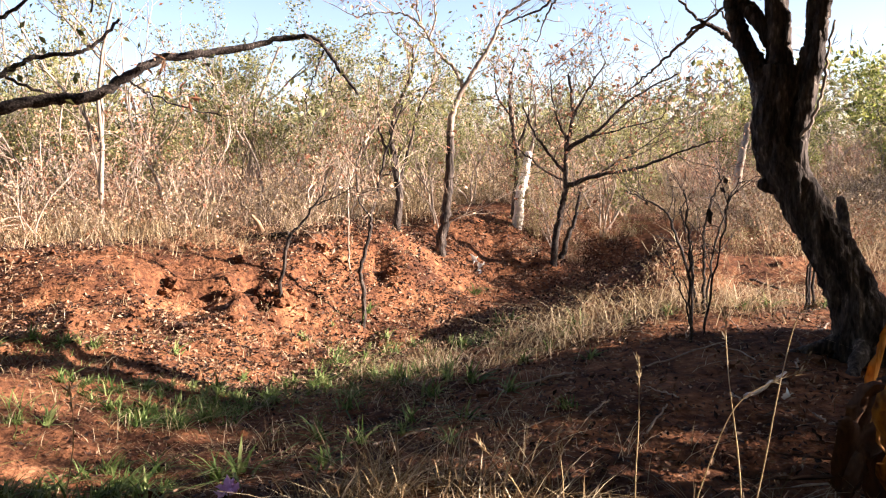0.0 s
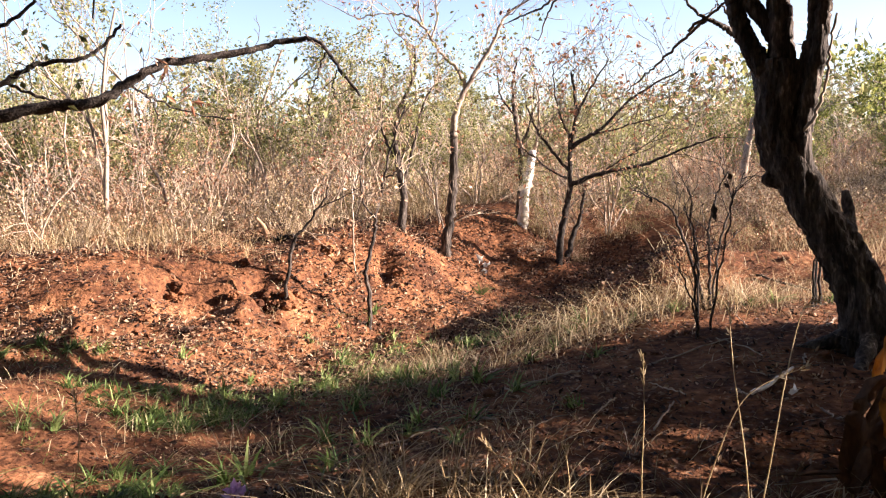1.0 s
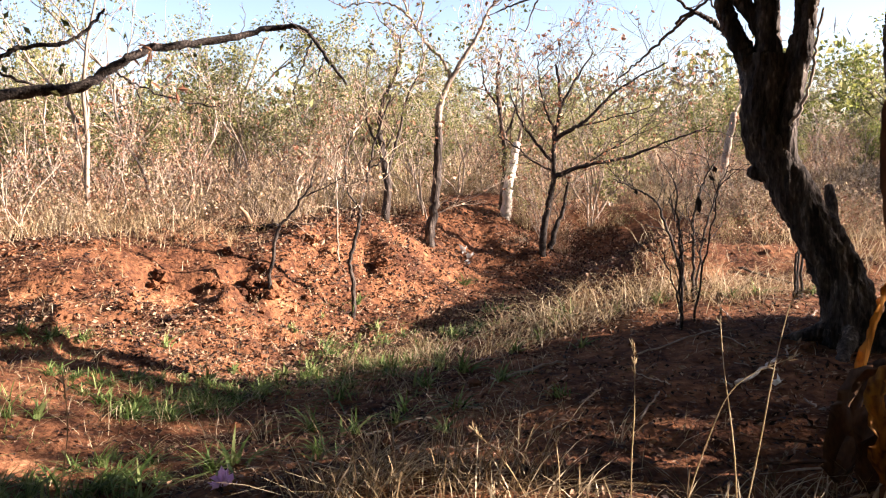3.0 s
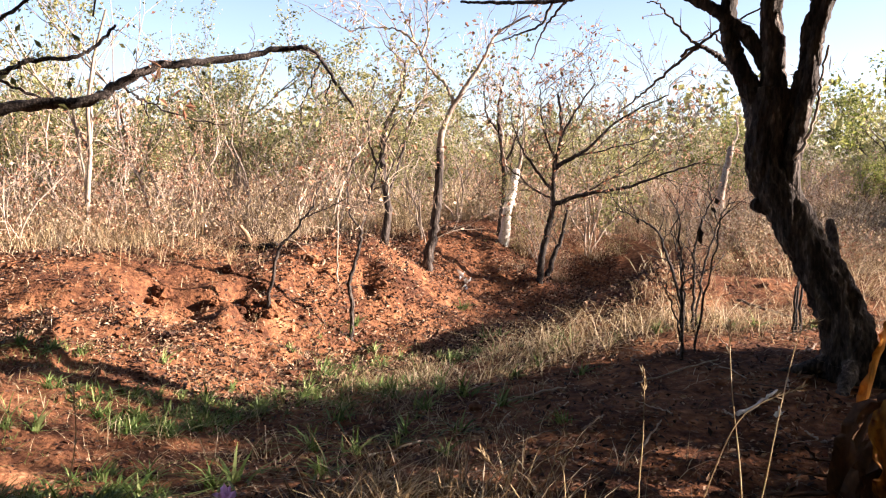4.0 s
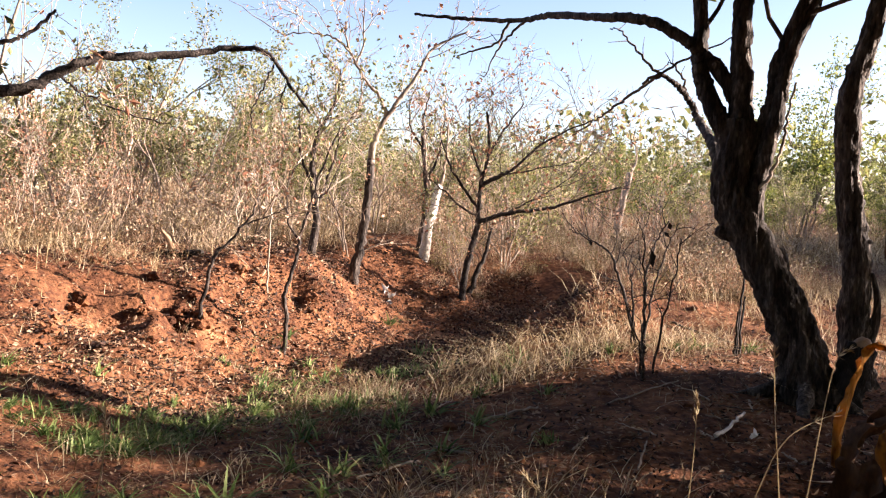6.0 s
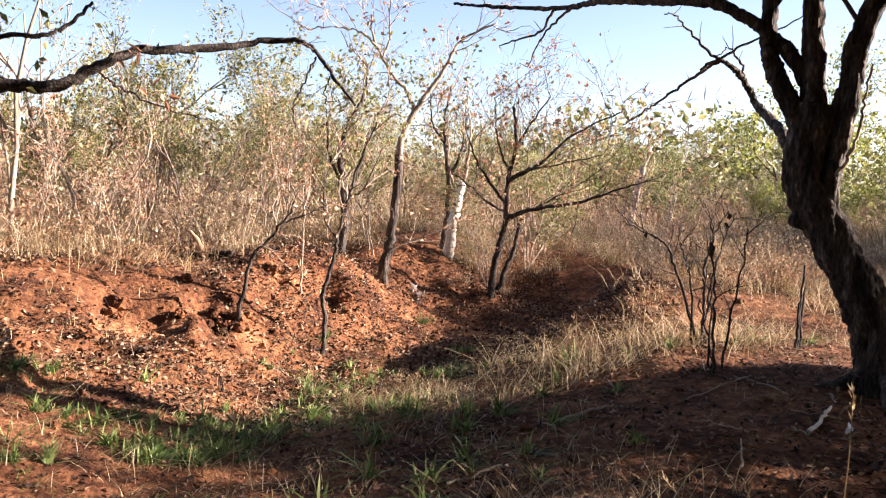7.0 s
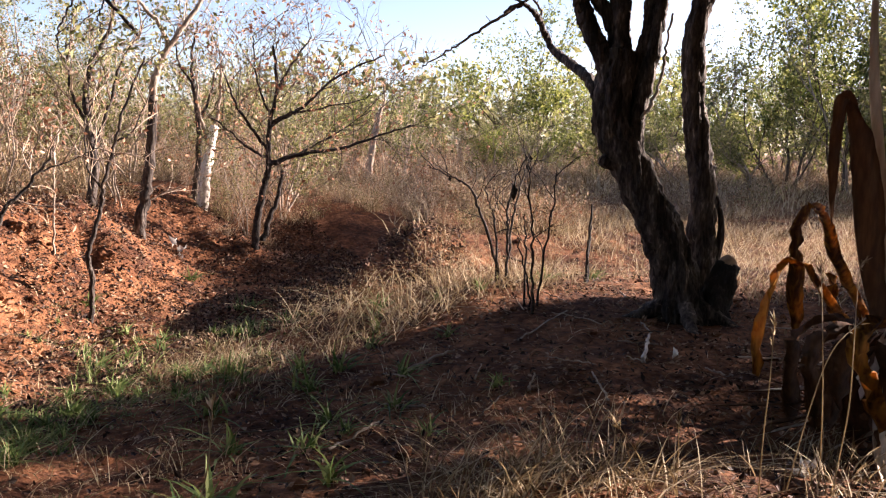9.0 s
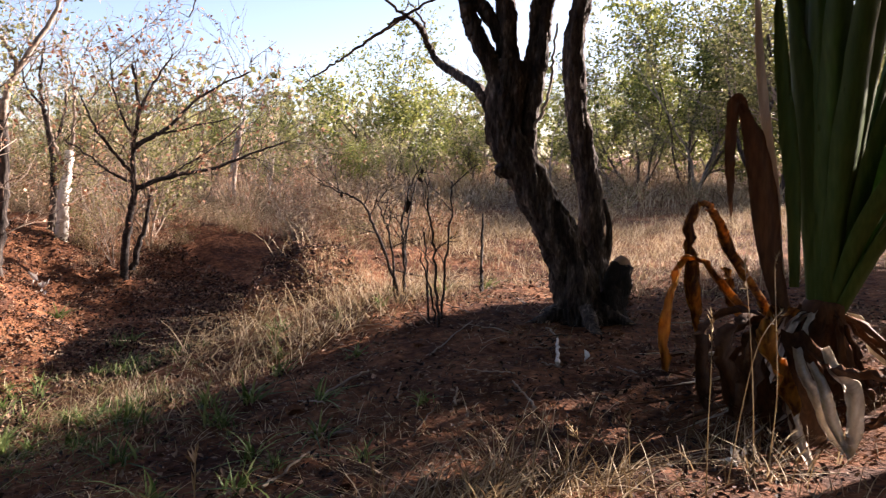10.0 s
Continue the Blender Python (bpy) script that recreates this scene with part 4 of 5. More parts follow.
def thicket():
    rng = np.random.default_rng(55)
    # near band on and behind the far bank
    for _ in range(80):
        y = rng.uniform(8.6, 15.5)
        x = rng.uniform(-0.62 * y - 1.0, 0.2 * y + 0.5)
        if abs(x - 0.55) < 0.55 and y < 11 or x > -0.9 and y < 9.3 or y < 9.9 and rng.random() < 0.8 or y < 10.6 and x > -2.8:
            continue
        plant(rng.choice(["bare", "brown", "olive", "olive", "olive"]), x, y, rng.uniform(0.5, 0.95), rng)
    for _ in range(70):
        y = rng.uniform(14, 34)
        x = rng.uniform(-0.62 * y - 2, 0.62 * y)
        plant(rng.choice(["bare", "brown", "olive", "olive"]), x, y, rng.uniform(0.6, 1.05), rng)
    for _ in range(150):
        y = rng.uniform(8.4, 17)
        x = rng.uniform(-0.62 * y - 0.6, 0.18 * y - 0.2)
        if (x > -1.5 and y < 10.4) or gully_distance(np.array([x]), np.array([y]))[0] < 1.5:
            continue
        (plant if y < 11 else far_brush)(*(("brush",) if y < 11 else ()), x, y, rng.uniform(0.5, 1.1), rng)
    for _ in range(110):
        x, y = rng.uniform(2.6, 20), rng.uniform(9.5, 21)
        if gully_distance(np.array([x]), np.array([y]))[0] < -1.8:
            far_brush(x, y, rng.uniform(0.5, 1.0), rng)
    for _ in range(22):
        y = rng.uniform(9.0, 16)
        plant("pale", rng.uniform(-0.6 * y, -0.12 * y), y, rng.uniform(0.7, 1.1), rng)
    # right-hand side, beyond the big tree
    for _ in range(60):
        a = radians(rng.uniform(24, 78))
        d = rng.uniform(15, 34)
        plant(rng.choice(["brown", "olive", "bare", "tall"], p=[0.35, 0.3, 0.25, 0.1]), -1.5 + d * math.sin(a), 1 + d * math.cos(a), rng.uniform(0.5, 0.85), rng)
    for _ in range(130):
        x, y = rng.uniform(0.8, 5.6), rng.uniform(10.6, 16.0)
        d = gully_distance(np.array([x]), np.array([y]))[0]
        if 0.25 < d < 3.0 or y > 11.6:
            if rng.random() < 0.75:
                far_brush(x, y, rng.uniform(0.3, 0.65), rng)
            else:
                plant("brown", x, y, rng.uniform(0.3, 0.65), rng)
    # brush along the berm's crest
    for _ in range(110):
        x, y = rng.uniform(1.2, 6.0), rng.uniform(7.8, 14.0)
        d = gully_distance(np.array([x]), np.array([y]))[0]
        if -3.6 < d < -1.9:
            plant("brush", x, y, rng.uniform(0.35, 0.75) * (0.6 if y < 9.0 else 1.0), rng)
    # dry brown bushes behind the berm
    for _ in range(22):
        x, y = rng.uniform(2.0, 5.5), rng.uniform(11.0, 15.5)
        if abs(gully_distance(np.array([x]), np.array([y]))[0]) > 0.8:
            plant(rng.choice(["brown", "brown", "bare"]), x, y, rng.uniform(0.35, 0.6), rng)
    # taller trees
    for x, y, k, s in ((-4.9, 11.0, "tall", 0.6), (-2.3, 11.2, "tall", 0.62), (-6.4, 12.6, "tall", 0.8), (-0.6, 12.0, "tall", 0.55), (1.8, 13.4, "tall", 0.5), (2.4, 15.2, "tall", 0.6), (-4.3, 13.2, "tall", 0.85), (-5.4, 12.4, "tall", 0.8), (-2.9, 12.6, "tall", 0.72), (-1.1, 14.5, "tall", 0.72), (-7.2, 14.0, "tall", 0.72), (0.9, 15.0, "tall", 0.55), (-0.2, 13.0, "tall", 0.5), (3.0, 17.0, "tall", 0.55), (5.0, 19.0, "tall", 0.6), (7.4, 22.0, "bright", 0.62), (-3.6, 11.6, "tall", 0.55), (-3.7, 14.0, "tall", 0.72), (-1.9, 13.6, "tall", 0.74), (-6.8, 15.5, "tall", 0.62), (-8.5, 17, "tall", 0.62), (-2.4, 15.8, "tall", 0.7), (0.3, 17, "tall", 0.5),
                       (11.5, 11.9, "tall", 0.75), (14.9, 12.2, "tall", 0.85), (12.2, 14.2, "tall", 0.8), (18.2, 10.4, "tall", 0.95), (16.5, 13.5, "bright", 0.8), (9.6, 18.4, "bright", 1.0), (11.6, 19.6, "bright", 1.05), (8.2, 21.0, "bright", 0.62), (14.5, 22.0, "bright", 0.85), (18.0, 21.0, "bright", 0.9), (13.0, 17.5, "bright", 0.62), (21.0, 19.0, "bright", 0.95), (16.5, 17.5, "bright", 0.85), (20.0, 15.0, "tall", 1.0), (22.0, 13.0, "bright", 0.9), (24.0, 17.0, "tall", 1.0)):
        plant(k, x, y, s * (1.2 if x > 12 and y < 14 else 0.7 if k == "bright" else 0.95), rng)
    for x, y, s in ((17.0, 9.0, 1.0), (19.5, 8.0, 1.15), (21.0, 10.8, 1.1), (17.6, 12.0, 0.9), (15.6, 14.4, 0.8), (17.5, 11.2, 1.05), (23.5, 8.6, 1.3), (19.0, 13.6, 0.9), (21.0, 16.5, 0.9)):
        plant("bright", x, y, s, rng)
    # tangled brush along the edge of the far bank
    for _ in range(130):
        x, y = rng.uniform(-6.5, -0.9), rng.uniform(8.5, 12.0)
        if gully_distance(np.array([x]), np.array([y]))[0] > 1.9:
            plant("brush" if rng.random() < 0.8 else "brown", x, y, rng.uniform(0.45, 0.85), rng)
    for _ in range(70):
        x, y = rng.uniform(1.6, 4.6), rng.uniform(7.9, 11.2)
        if -3.4 < gully_distance(np.array([x]), np.array([y]))[0] < -1.8:
            plant("brush", x, y, rng.uniform(0.4, 0.75), rng)
    for _ in range(26):
        a = radians(rng.uniform(-36, 84))
        d = rng.uniform(28, 44)
        plant(rng.choice(["tall", "olive", "bright"], p=[0.45, 0.35, 0.2]) if a > 0.35 else rng.choice(["tall", "olive"]), -1 + d * math.sin(a), d * math.cos(a), rng.uniform(0.5, 0.8), rng)
    # unseen trees added on the sunny side of the walk, against low skylight
    for x, y, s in ((8.8, -2.2, 1.0), (9.6, -3.0, 1.1), (8.6, -3.8, 1.05), (10.2, -4.6, 1.1), (11.6, -2.4, 1.1), (12.2, -3.6, 1.15)):
        plant("bright", x, y, s, rng)
    # unseen trees added behind the walker to shut out low sky
    for k in range(5):
        a = radians(118 + 174 * (k + rng.uniform(0.2, 0.8)) / 5)
        d = rng.uniform(4.5, 8)
        plant("bright", -0.5 + d * math.sin(a), d * math.cos(a), rng.uniform(1.1, 1.45), rng)


def far_woods():
    """The wood that closes the view, too far off to tell its trees apart, and an added one behind."""
    rng = np.random.default_rng(66)
    # the last row is unseen, added behind the walker as a skylight blocker
    for name, mat, n, lo, hi in (("far_woods", LEAF, 700, 34, 75), ("far_brush", TWIG, 420, 30, 60), ("woods_behind", LEAF, 190, 8, 20)):
        b = Build()
        a = np.radians(rng.uniform(-60, 110, n) if lo > 20 else rng.uniform(118, 290, n))
        d = rng.uniform(lo, hi, n)
        cx, cy = d * np.sin(a), d * np.cos(a)
        top = (1.6 + 2.4 * rng.random(n) ** 1.5) * (1 if lo > 20 else 1.9) * (1 + 0.35 * fbm(a * 40, d * 0 + 3, 5.0, 97)) * np.where(a > 0.3, 1.35, 1.0)
        cz = height(cx, cy)
        per = 60
        k = n * per
        th, rr = rng.uniform(0, 2 * math.pi, k), np.sqrt(rng.random(k)) * np.repeat(rng.uniform(0.8, 2.0, n), per)
        z = rng.random(k) ** 0.8 * np.repeat(top, per)
        pos = np.stack([np.repeat(cx, per) + rr * np.cos(th), np.repeat(cy, per) + rr * np.sin(th), np.repeat(cz, per) + z], 1)
        al = rand_dirs(k, rng, 0.6 if mat is TWIG else 0.0)
        ln = rng.uniform(0.25, 0.55, k) * (1.6 if mat is TWIG else 1.0)
        b.leaves(pos, al, unit(np.cross(al, rand_dirs(k, rng))), ln, ln * (0.07 if mat is TWIG else 0.6))
        tagged(new(name, b.mesh(name, mat, False)), ("distant olive-green woodland closing the view" if lo > 20 else "unseen olive-green bush added behind the walker to block skylight") if mat is LEAF else "distant dry grey-brown brush", "woodland", kind="stuff")


far_woods()
thicket()
for stuff_mat, stuff in FAR_BRUSH.items():
    tagged(new("scrub", stuff.mesh("scrub", bpy.data.materials[stuff_mat])), "low dry scrub spread among the bushes", "scrub", kind="stuff")


# ---- grass and litter ----
def blades(build, x, y, h, width, lean, rng, k=4, curl=0.5, z=None):
    """Bent blades at the given places; h and width per blade."""
    n = len(x)
    if n == 0:
        return
    zz = height(x, y) if z is None else z
    a = rng.uniform(0, 2 * math.pi, n)
    out = np.stack([np.cos(a), np.sin(a), np.zeros(n)], 1)
    ln = np.abs(rng.normal(0, lean, n)) + 0.05 + 0.22 * lean
    s = np.linspace(0, 1, k)
    up = h[:, None] * (s - curl * ln[:, None] * s ** 2 * 0.5)
    fw = h[:, None] * ln[:, None] * (0.4 * s + 0.6 * s ** 2)
    spine = out[:, None] * fw[..., None] + np.array((0, 0, 1.0)) * up[..., None]
    side = np.stack([-np.sin(a + 0.6), np.cos(a + 0.6), np.zeros(n)], 1)
    wd = width[:, None] * np.array([0.8, 1.0, 0.7, 0.12] if k == 4 else [0.9, 0.85, 0.12])[None]
    build.strips(np.stack([x, y, zz - 0.01], 1), side, spine, wd)


def tufts(cx, cy, per, radius, rng):
    n = len(cx)
    x = np.repeat(cx, per) + rng.normal(size=n * per) * radius
    y = np.repeat(cy, per) + rng.normal(size=n * per) * radius
    return x, y


def grass():
    rng = np.random.default_rng(77)
    dry = Build()
    # sparse tufts near the walker and on the near bank
    cx, cy = rng.uniform(-3.0, 3.2, 2600), rng.uniform(2.2, 8.0, 2600)
    d = gully_distance(cx, cy)
    keep = (d < -0.35) & (fbm(cx, cy, 0.7, 60) > 0.2) & ((cy > 5.4) | (rng.random(2600) < 0.22)) & ((cy < 6.9) | (d < -1.9)) & ((cx < -0.3) | (cy < 2.9) | (cy > 5.7) | (rng.random(2600) < 0.25))
    x, y = tufts(cx[keep], cy[keep], 9, 0.06, rng)
    blades(dry, x, y, rng.uniform(0.05, 0.20, len(x)), rng.uniform(0.0025, 0.005, len(x)), 1.1, rng)
    # pale straw on the bank's edge
    cx, cy = rng.uniform(0.5, 2.4, 90), rng.uniform(5.7, 6.9, 90)
    x, y = tufts(cx, cy, 16, 0.08, rng)
    blades(dry, x, y, rng.uniform(0.10, 0.36, len(x)), rng.uniform(0.003, 0.006, len(x)), 1.5, rng)
    # foreground clumps
    cx, cy = np.concatenate([rng.uniform(0.7, 1.7, 14), rng.normal(-0.05, 0.25, 40)]), np.concatenate([rng.uniform(2.7, 3.25, 14), rng.normal(3.05, 0.18, 40)])
    x, y = tufts(cx, cy, 20, 0.05, rng)
    blades(dry, x, y, rng.uniform(0.06, 0.30, len(x)) * np.where(x > 0.4, 0.7, 1.0), rng.uniform(0.0035, 0.0065, len(x)), 1.2, rng)
    # broken straw lying under the trees and on the plateau
    cx, cy = rng.uniform(-0.4, 4.0, 800), rng.uniform(2.5, 7.6, 800)
    keep = (fbm(cx, cy, 0.6, 64) > -0.05) & ((cy > 5.6) | (rng.random(800) < 0.5))
    x, y = tufts(cx[keep], cy[keep], 7, 0.09, rng)
    blades(dry, x, y, rng.uniform(0.02, 0.10, len(x)), rng.uniform(0.0022, 0.0045, len(x)), 2.4, rng, 3, 0.2)
    cx, cy = rng.uniform(-4.4, 0.9, 2200), rng.uniform(3.0, 8.0, 2200)
    keep = (fbm(cx, cy, 0.5, 87) > -0.1) & (gully_distance(cx, cy) < 1.0)
    x, y = tufts(cx[keep], cy[keep], 6, 0.06, rng)
    blades(dry, x, y, rng.uniform(0.02, 0.07, len(x)), rng.uniform(0.0025, 0.005, len(x)), 1.8, rng, 3)
    # straggling blades on the bare bank
    cx, cy = rng.uniform(-4.5, 0.6, 800), rng.uniform(4.0, 9.4, 800)
    x, y = tufts(cx, cy, 6, 0.05, rng)
    blades(dry, x, y, rng.uniform(0.04, 0.14, len(x)), rng.uniform(0.0025, 0.005, len(x)), 1.3, rng)
    tagged(new("dry_grass", dry.mesh("dry_grass", STRAW)), "sparse dry straw-coloured grass on red soil", "grass", kind="stuff")
    # tall dry grass beyond the gully
    far = Build()
    cx, cy = rng.uniform(-12, 10, 5600), rng.uniform(7.6, 18.0, 5600)
    d = gully_distance(cx, cy)
    keep = ((cy > 11.8) | ((d > 1.55) & ((cx < -1.2) | (cy > 10.4))) | ((d < -1.85) & (cy > 8.0))) & (fbm(cx, cy, 1.6, 70) > np.where(d < -1.0, 0.0, -0.3))
    x, y = tufts(cx[keep], cy[keep], 15, 0.12, rng)
    blades(far, x, y, rng.uniform(0.10, 0.42, len(x)), rng.uniform(0.003, 0.007, len(x)), 1.3, rng, 3)
    a, r = np.radians(rng.uniform(-42, 84, 3900)), 16 + 34 * rng.random(3900) ** 1.3
    x, y = tufts(-1 + r * np.sin(a), r * np.cos(a), 9, 0.25, rng)
    blades(far, x, y, rng.uniform(0.2, 0.65, len(x)), rng.uniform(0.010, 0.026, len(x)), 0.9, rng, 3)
    cx, cy = rng.uniform(2.6, 18, 3000), rng.uniform(6.4, 17.0, 3000)
    keep = (gully_distance(cx, cy) < -2.5) & (fbm(cx, cy, 1.6, 71) > 0.0)
    x, y = tufts(cx[keep], cy[keep], 12, 0.10, rng)
    blades(far, x, y, rng.uniform(0.10, 0.36, len(x)), rng.uniform(0.003, 0.006, len(x)), 1.0, rng, 3)
    cx, cy = rng.uniform(3.4, 13, 2400), rng.uniform(4.6, 10.0, 2400)
    keep = (gully_distance(cx, cy) < -2.5) & (fbm(cx, cy, 1.2, 73) > -0.2)
    x, y = tufts(cx[keep], cy[keep], 9, 0.12, rng)
    blades(far, x, y, rng.uniform(0.06, 0.28, len(x)), rng.uniform(0.003, 0.007, len(x)), 1.2, rng, 3)
    tagged(new("tall_dry_grass", far.mesh("tall_dry_grass", STRAW)), "tall dry bleached grass among the bushes", "grass", kind="stuff")
    # green grass on the gully floor
    gr = Build()
    cx, cy = rng.uniform(-4.4, 1.0, 3000), rng.uniform(3.2, 9.2, 3000)
    d = gully_distance(cx, cy)
    keep = (d < 0.35) & (d > -1.6) & ((cy < 7.2) | (d > -0.45)) & (fbm(cx, cy, 0.3, 80) > 0.58 + 0.1 * np.abs(d + 0.3)) & (cx < 0.6)
    x, y = tufts(cx[keep], cy[keep], 9, 0.05, rng)
    blades(gr, x, y, rng.uniform(0.05, 0.16, len(x)), rng.uniform(0.006, 0.011, len(x)), 0.95, rng)
    cx, cy = rng.uniform(-4.4, 0.9, 3600), rng.uniform(3.0, 8.0, 3600)
    d = gully_distance(cx, cy)
    keep = (d < 0.8) & (d > -1.3) & (fbm(cx, cy, 0.4, 86) > 0.16)
    x, y = tufts(cx[keep], cy[keep], 7, 0.06, rng)
    blades(gr, x, y, rng.uniform(0.02, 0.06, len(x)), rng.uniform(0.003, 0.007, len(x)), 1.3, rng, 3)
    tagged(new("green_grass", gr.mesh("green_grass", GREEN)), "fresh green grass on the gully floor", "grass", kind="stuff")
    # leaf litter
    lt = Build()
    n = 34000
    x, y = rng.uniform(-4.5, 5.0, n), rng.uniform(2.4, 11.0, n)
    keep = fbm(x, y, 0.8, 90) > rng.uniform(-0.9, 0.5, n)
    x, y = x[keep], y[keep]
    n = len(x)
    al = unit(rng.normal(size=(n, 3)) * np.array((1, 1, 0.25)))
    ln = rng.uniform(0.014, 0.048, n)
    lt.leaves(np.stack([x, y, height(x, y) + 0.012], 1), al, unit(np.cross(np.array((0, 0, 1.0)) + rng.normal(size=(n, 3)) * 0.35, al)), ln, ln * rng.uniform(0.35, 0.6, n))
    # litter under the big tree
    n = 18000
    x, y = rng.uniform(-1.8, 4.2, n), rng.uniform(2.6, 6.4, n)
    keep = fbm(x, y, 0.5, 96) > rng.uniform(-0.6, 0.6, n)
    x, y = x[keep], y[keep]
    n = len(x)
    al = unit(rng.normal(size=(n, 3)) * np.array((1, 1, 0.6)))
    ln = rng.uniform(0.012, 0.050, n)
    lt.leaves(np.stack([x, y, height(x, y) + 0.012], 1), al, unit(np.cross(np.array((0, 0, 1.0)) + rng.normal(size=(n, 3)) * 0.7, al)), ln, ln * rng.uniform(0.2, 0.6, n))
    # thick brown litter on the far bank
    n = 100000
    x, y = rng.uniform(-4.8, 2.6, n), rng.uniform(5.6, 11.8, n)
    d = gully_distance(x, y)
    keep = (d > np.where(y > 6.9, -2.4, -0.35)) & (d < 3.2) & (fbm(x, y, 0.6, 94) + 0.10 * (x + 0.5) > rng.uniform(-0.6, 0.32, n))
    x, y = x[keep], y[keep]
    n = len(x)
    al = unit(rng.normal(size=(n, 3)) * np.array((1, 1, 0.5)))
    ln = rng.uniform(0.018, 0.055, n)
    lt.leaves(np.stack([x, y, height(x, y) + 0.012], 1), al, unit(np.cross(np.array((0, 0, 1.0)) + rng.normal(size=(n, 3)) * 0.5, al)), ln, ln * rng.uniform(0.35, 0.65, n))
    # clods of soil
    cl = Build()
    ico = bmesh.new()
    bmesh.ops.create_icosphere(ico, subdivisions=1, radius=1.0)
    iv, fi = np.array([v.co for v in ico.verts]), np.array([[v.index for v in f.verts] for f in ico.faces])
    ico.free()
    n = 2600
    x, y = rng.uniform(-4.5, 3.5, n), rng.uniform(2.6, 10.5, n)
    d = gully_distance(x, y)
    for px, py, pz, q in zip(x, y, height(x, y), rng.random(n) < np.where(d > 0.2, 0.9, 0.35)):
        if q:
            r = 0.008 + 0.035 * rng.random() ** 4
            v = iv * (1 + rng.normal(size=(len(iv), 1)) * 0.2) * r * np.array((1, 1, 0.7))
            cl.add(v + np.array((px, py, pz + r * 0.2)), fi)
    tagged(new("soil_clods", cl.mesh("soil_clods", SOIL, False)), "crumbled clods of red soil", "soil", kind="stuff")
    tagged(new("leaf_litter", lt.mesh("leaf_litter", LITTER, False)), "fallen dry leaves scattered over the soil", "leaf litter", kind="stuff")


def green_tufts():
    rng = np.random.default_rng(91)
    protos = []
    for i in range(6):
        b = Build()
        n = 22
        x, y = rng.normal(size=n) * 0.03, rng.normal(size=n) * 0.03
        blades(b, x, y, rng.uniform(0.09, 0.22, n), rng.uniform(0.010, 0.019, n), 1.05, rng, curl=0.8, z=np.zeros(n))
        protos.append(b.mesh("grass_tuft", GREEN))
    places = [(1.0, 6.4, 1.1), (0.9, 6.25, 0.8), (0.72, 5.9, 0.8), (0.3, 9.2, 1.0), (-0.68, 6.9, 1.0), (-0.9, 6.75, 1.0), (-0.45, 7.0, 0.9), (0.5, 8.2, 1.0), (0.66, 8.3, 0.9), (-0.95, 3.75, 1.1), (-1.05, 3.7, 0.9), (-0.55, 3.65, 1.0),
              (-1.35, 3.6, 1.0), (-0.6, 5.0, 0.9), (-1.6, 5.7, 0.9), (-2.0, 6.1, 0.8), (-1.2, 5.5, 0.8), (0.0, 5.4, 1.0), (0.15, 5.2, 1.0), (-0.1, 5.1, 0.9), (1.6, 6.0, 0.8), (2.4, 6.3, 0.9), (2.2, 6.2, 0.8), (2.8, 6.2, 0.8), (-0.75, 8.0, 0.8), (-0.3, 5.7, 0.8), (0.35, 4.8, 0.9), (0.1, 4.4, 0.8), (-0.2, 4.5, 0.9), (0.62, 4.3, 0.7), (0.0, 3.9, 0.7), (-0.45, 4.1, 0.9), (-0.7, 4.4, 1.0), (0.9, 5.3, 0.7), (0.5, 5.5, 0.8), (1.3, 6.1, 0.7), (2.0, 6.4, 0.7)]
    cx, cy = rng.uniform(-3.8, 0.8, 1700), rng.uniform(3.0, 7.7, 1700)
    d = gully_distance(cx, cy)
    keep = (d < 0.7) & (d > -2.3) & (fbm(cx, cy, 0.7, 83) > 0.07) & (np.hypot(cx - 0.3, cy - 4.6) > 0.5) & ((cx < -1.1) | (rng.random(len(cx)) < 0.35))
    places += [(float(a), float(b), float(s)) for a, b, s in zip(cx[keep], cy[keep], rng.uniform(0.35, 0.8, keep.sum()))]
    rest = Build()
    for i, (x, y, s) in enumerate(places[290:]):
        me = protos[i % 6]
        v = np.array([tuple(p.co) for p in me.vertices]) * s
        c, q = math.cos(i * 1.7), math.sin(i * 1.7)
        rest.add(np.stack([v[:, 0] * c - v[:, 1] * q + x, v[:, 0] * q + v[:, 1] * c + y, v[:, 2] + ground_at(x, y)], 1), np.array([tuple(p.vertices) for p in me.polygons]))
    if rest.v:
        tagged(new("small_green_grass", rest.mesh("small_green_grass", GREEN)), "small green grass tufts on the gully floor", "grass", kind="stuff")
    for i, (x, y, s) in enumerate(places[:290]):
        ob = new("grass_tuft", protos[i % 6])
        ob.matrix_basis = Matrix.Translation((x, y, ground_at(x, y))) @ Matrix.Rotation(i * 1.7, 4, "Z") @ Matrix.Scale(s, 4)
        tagged(ob, "green broad-bladed grass tuft on the ground", "grass tuft", "green grass tufts")


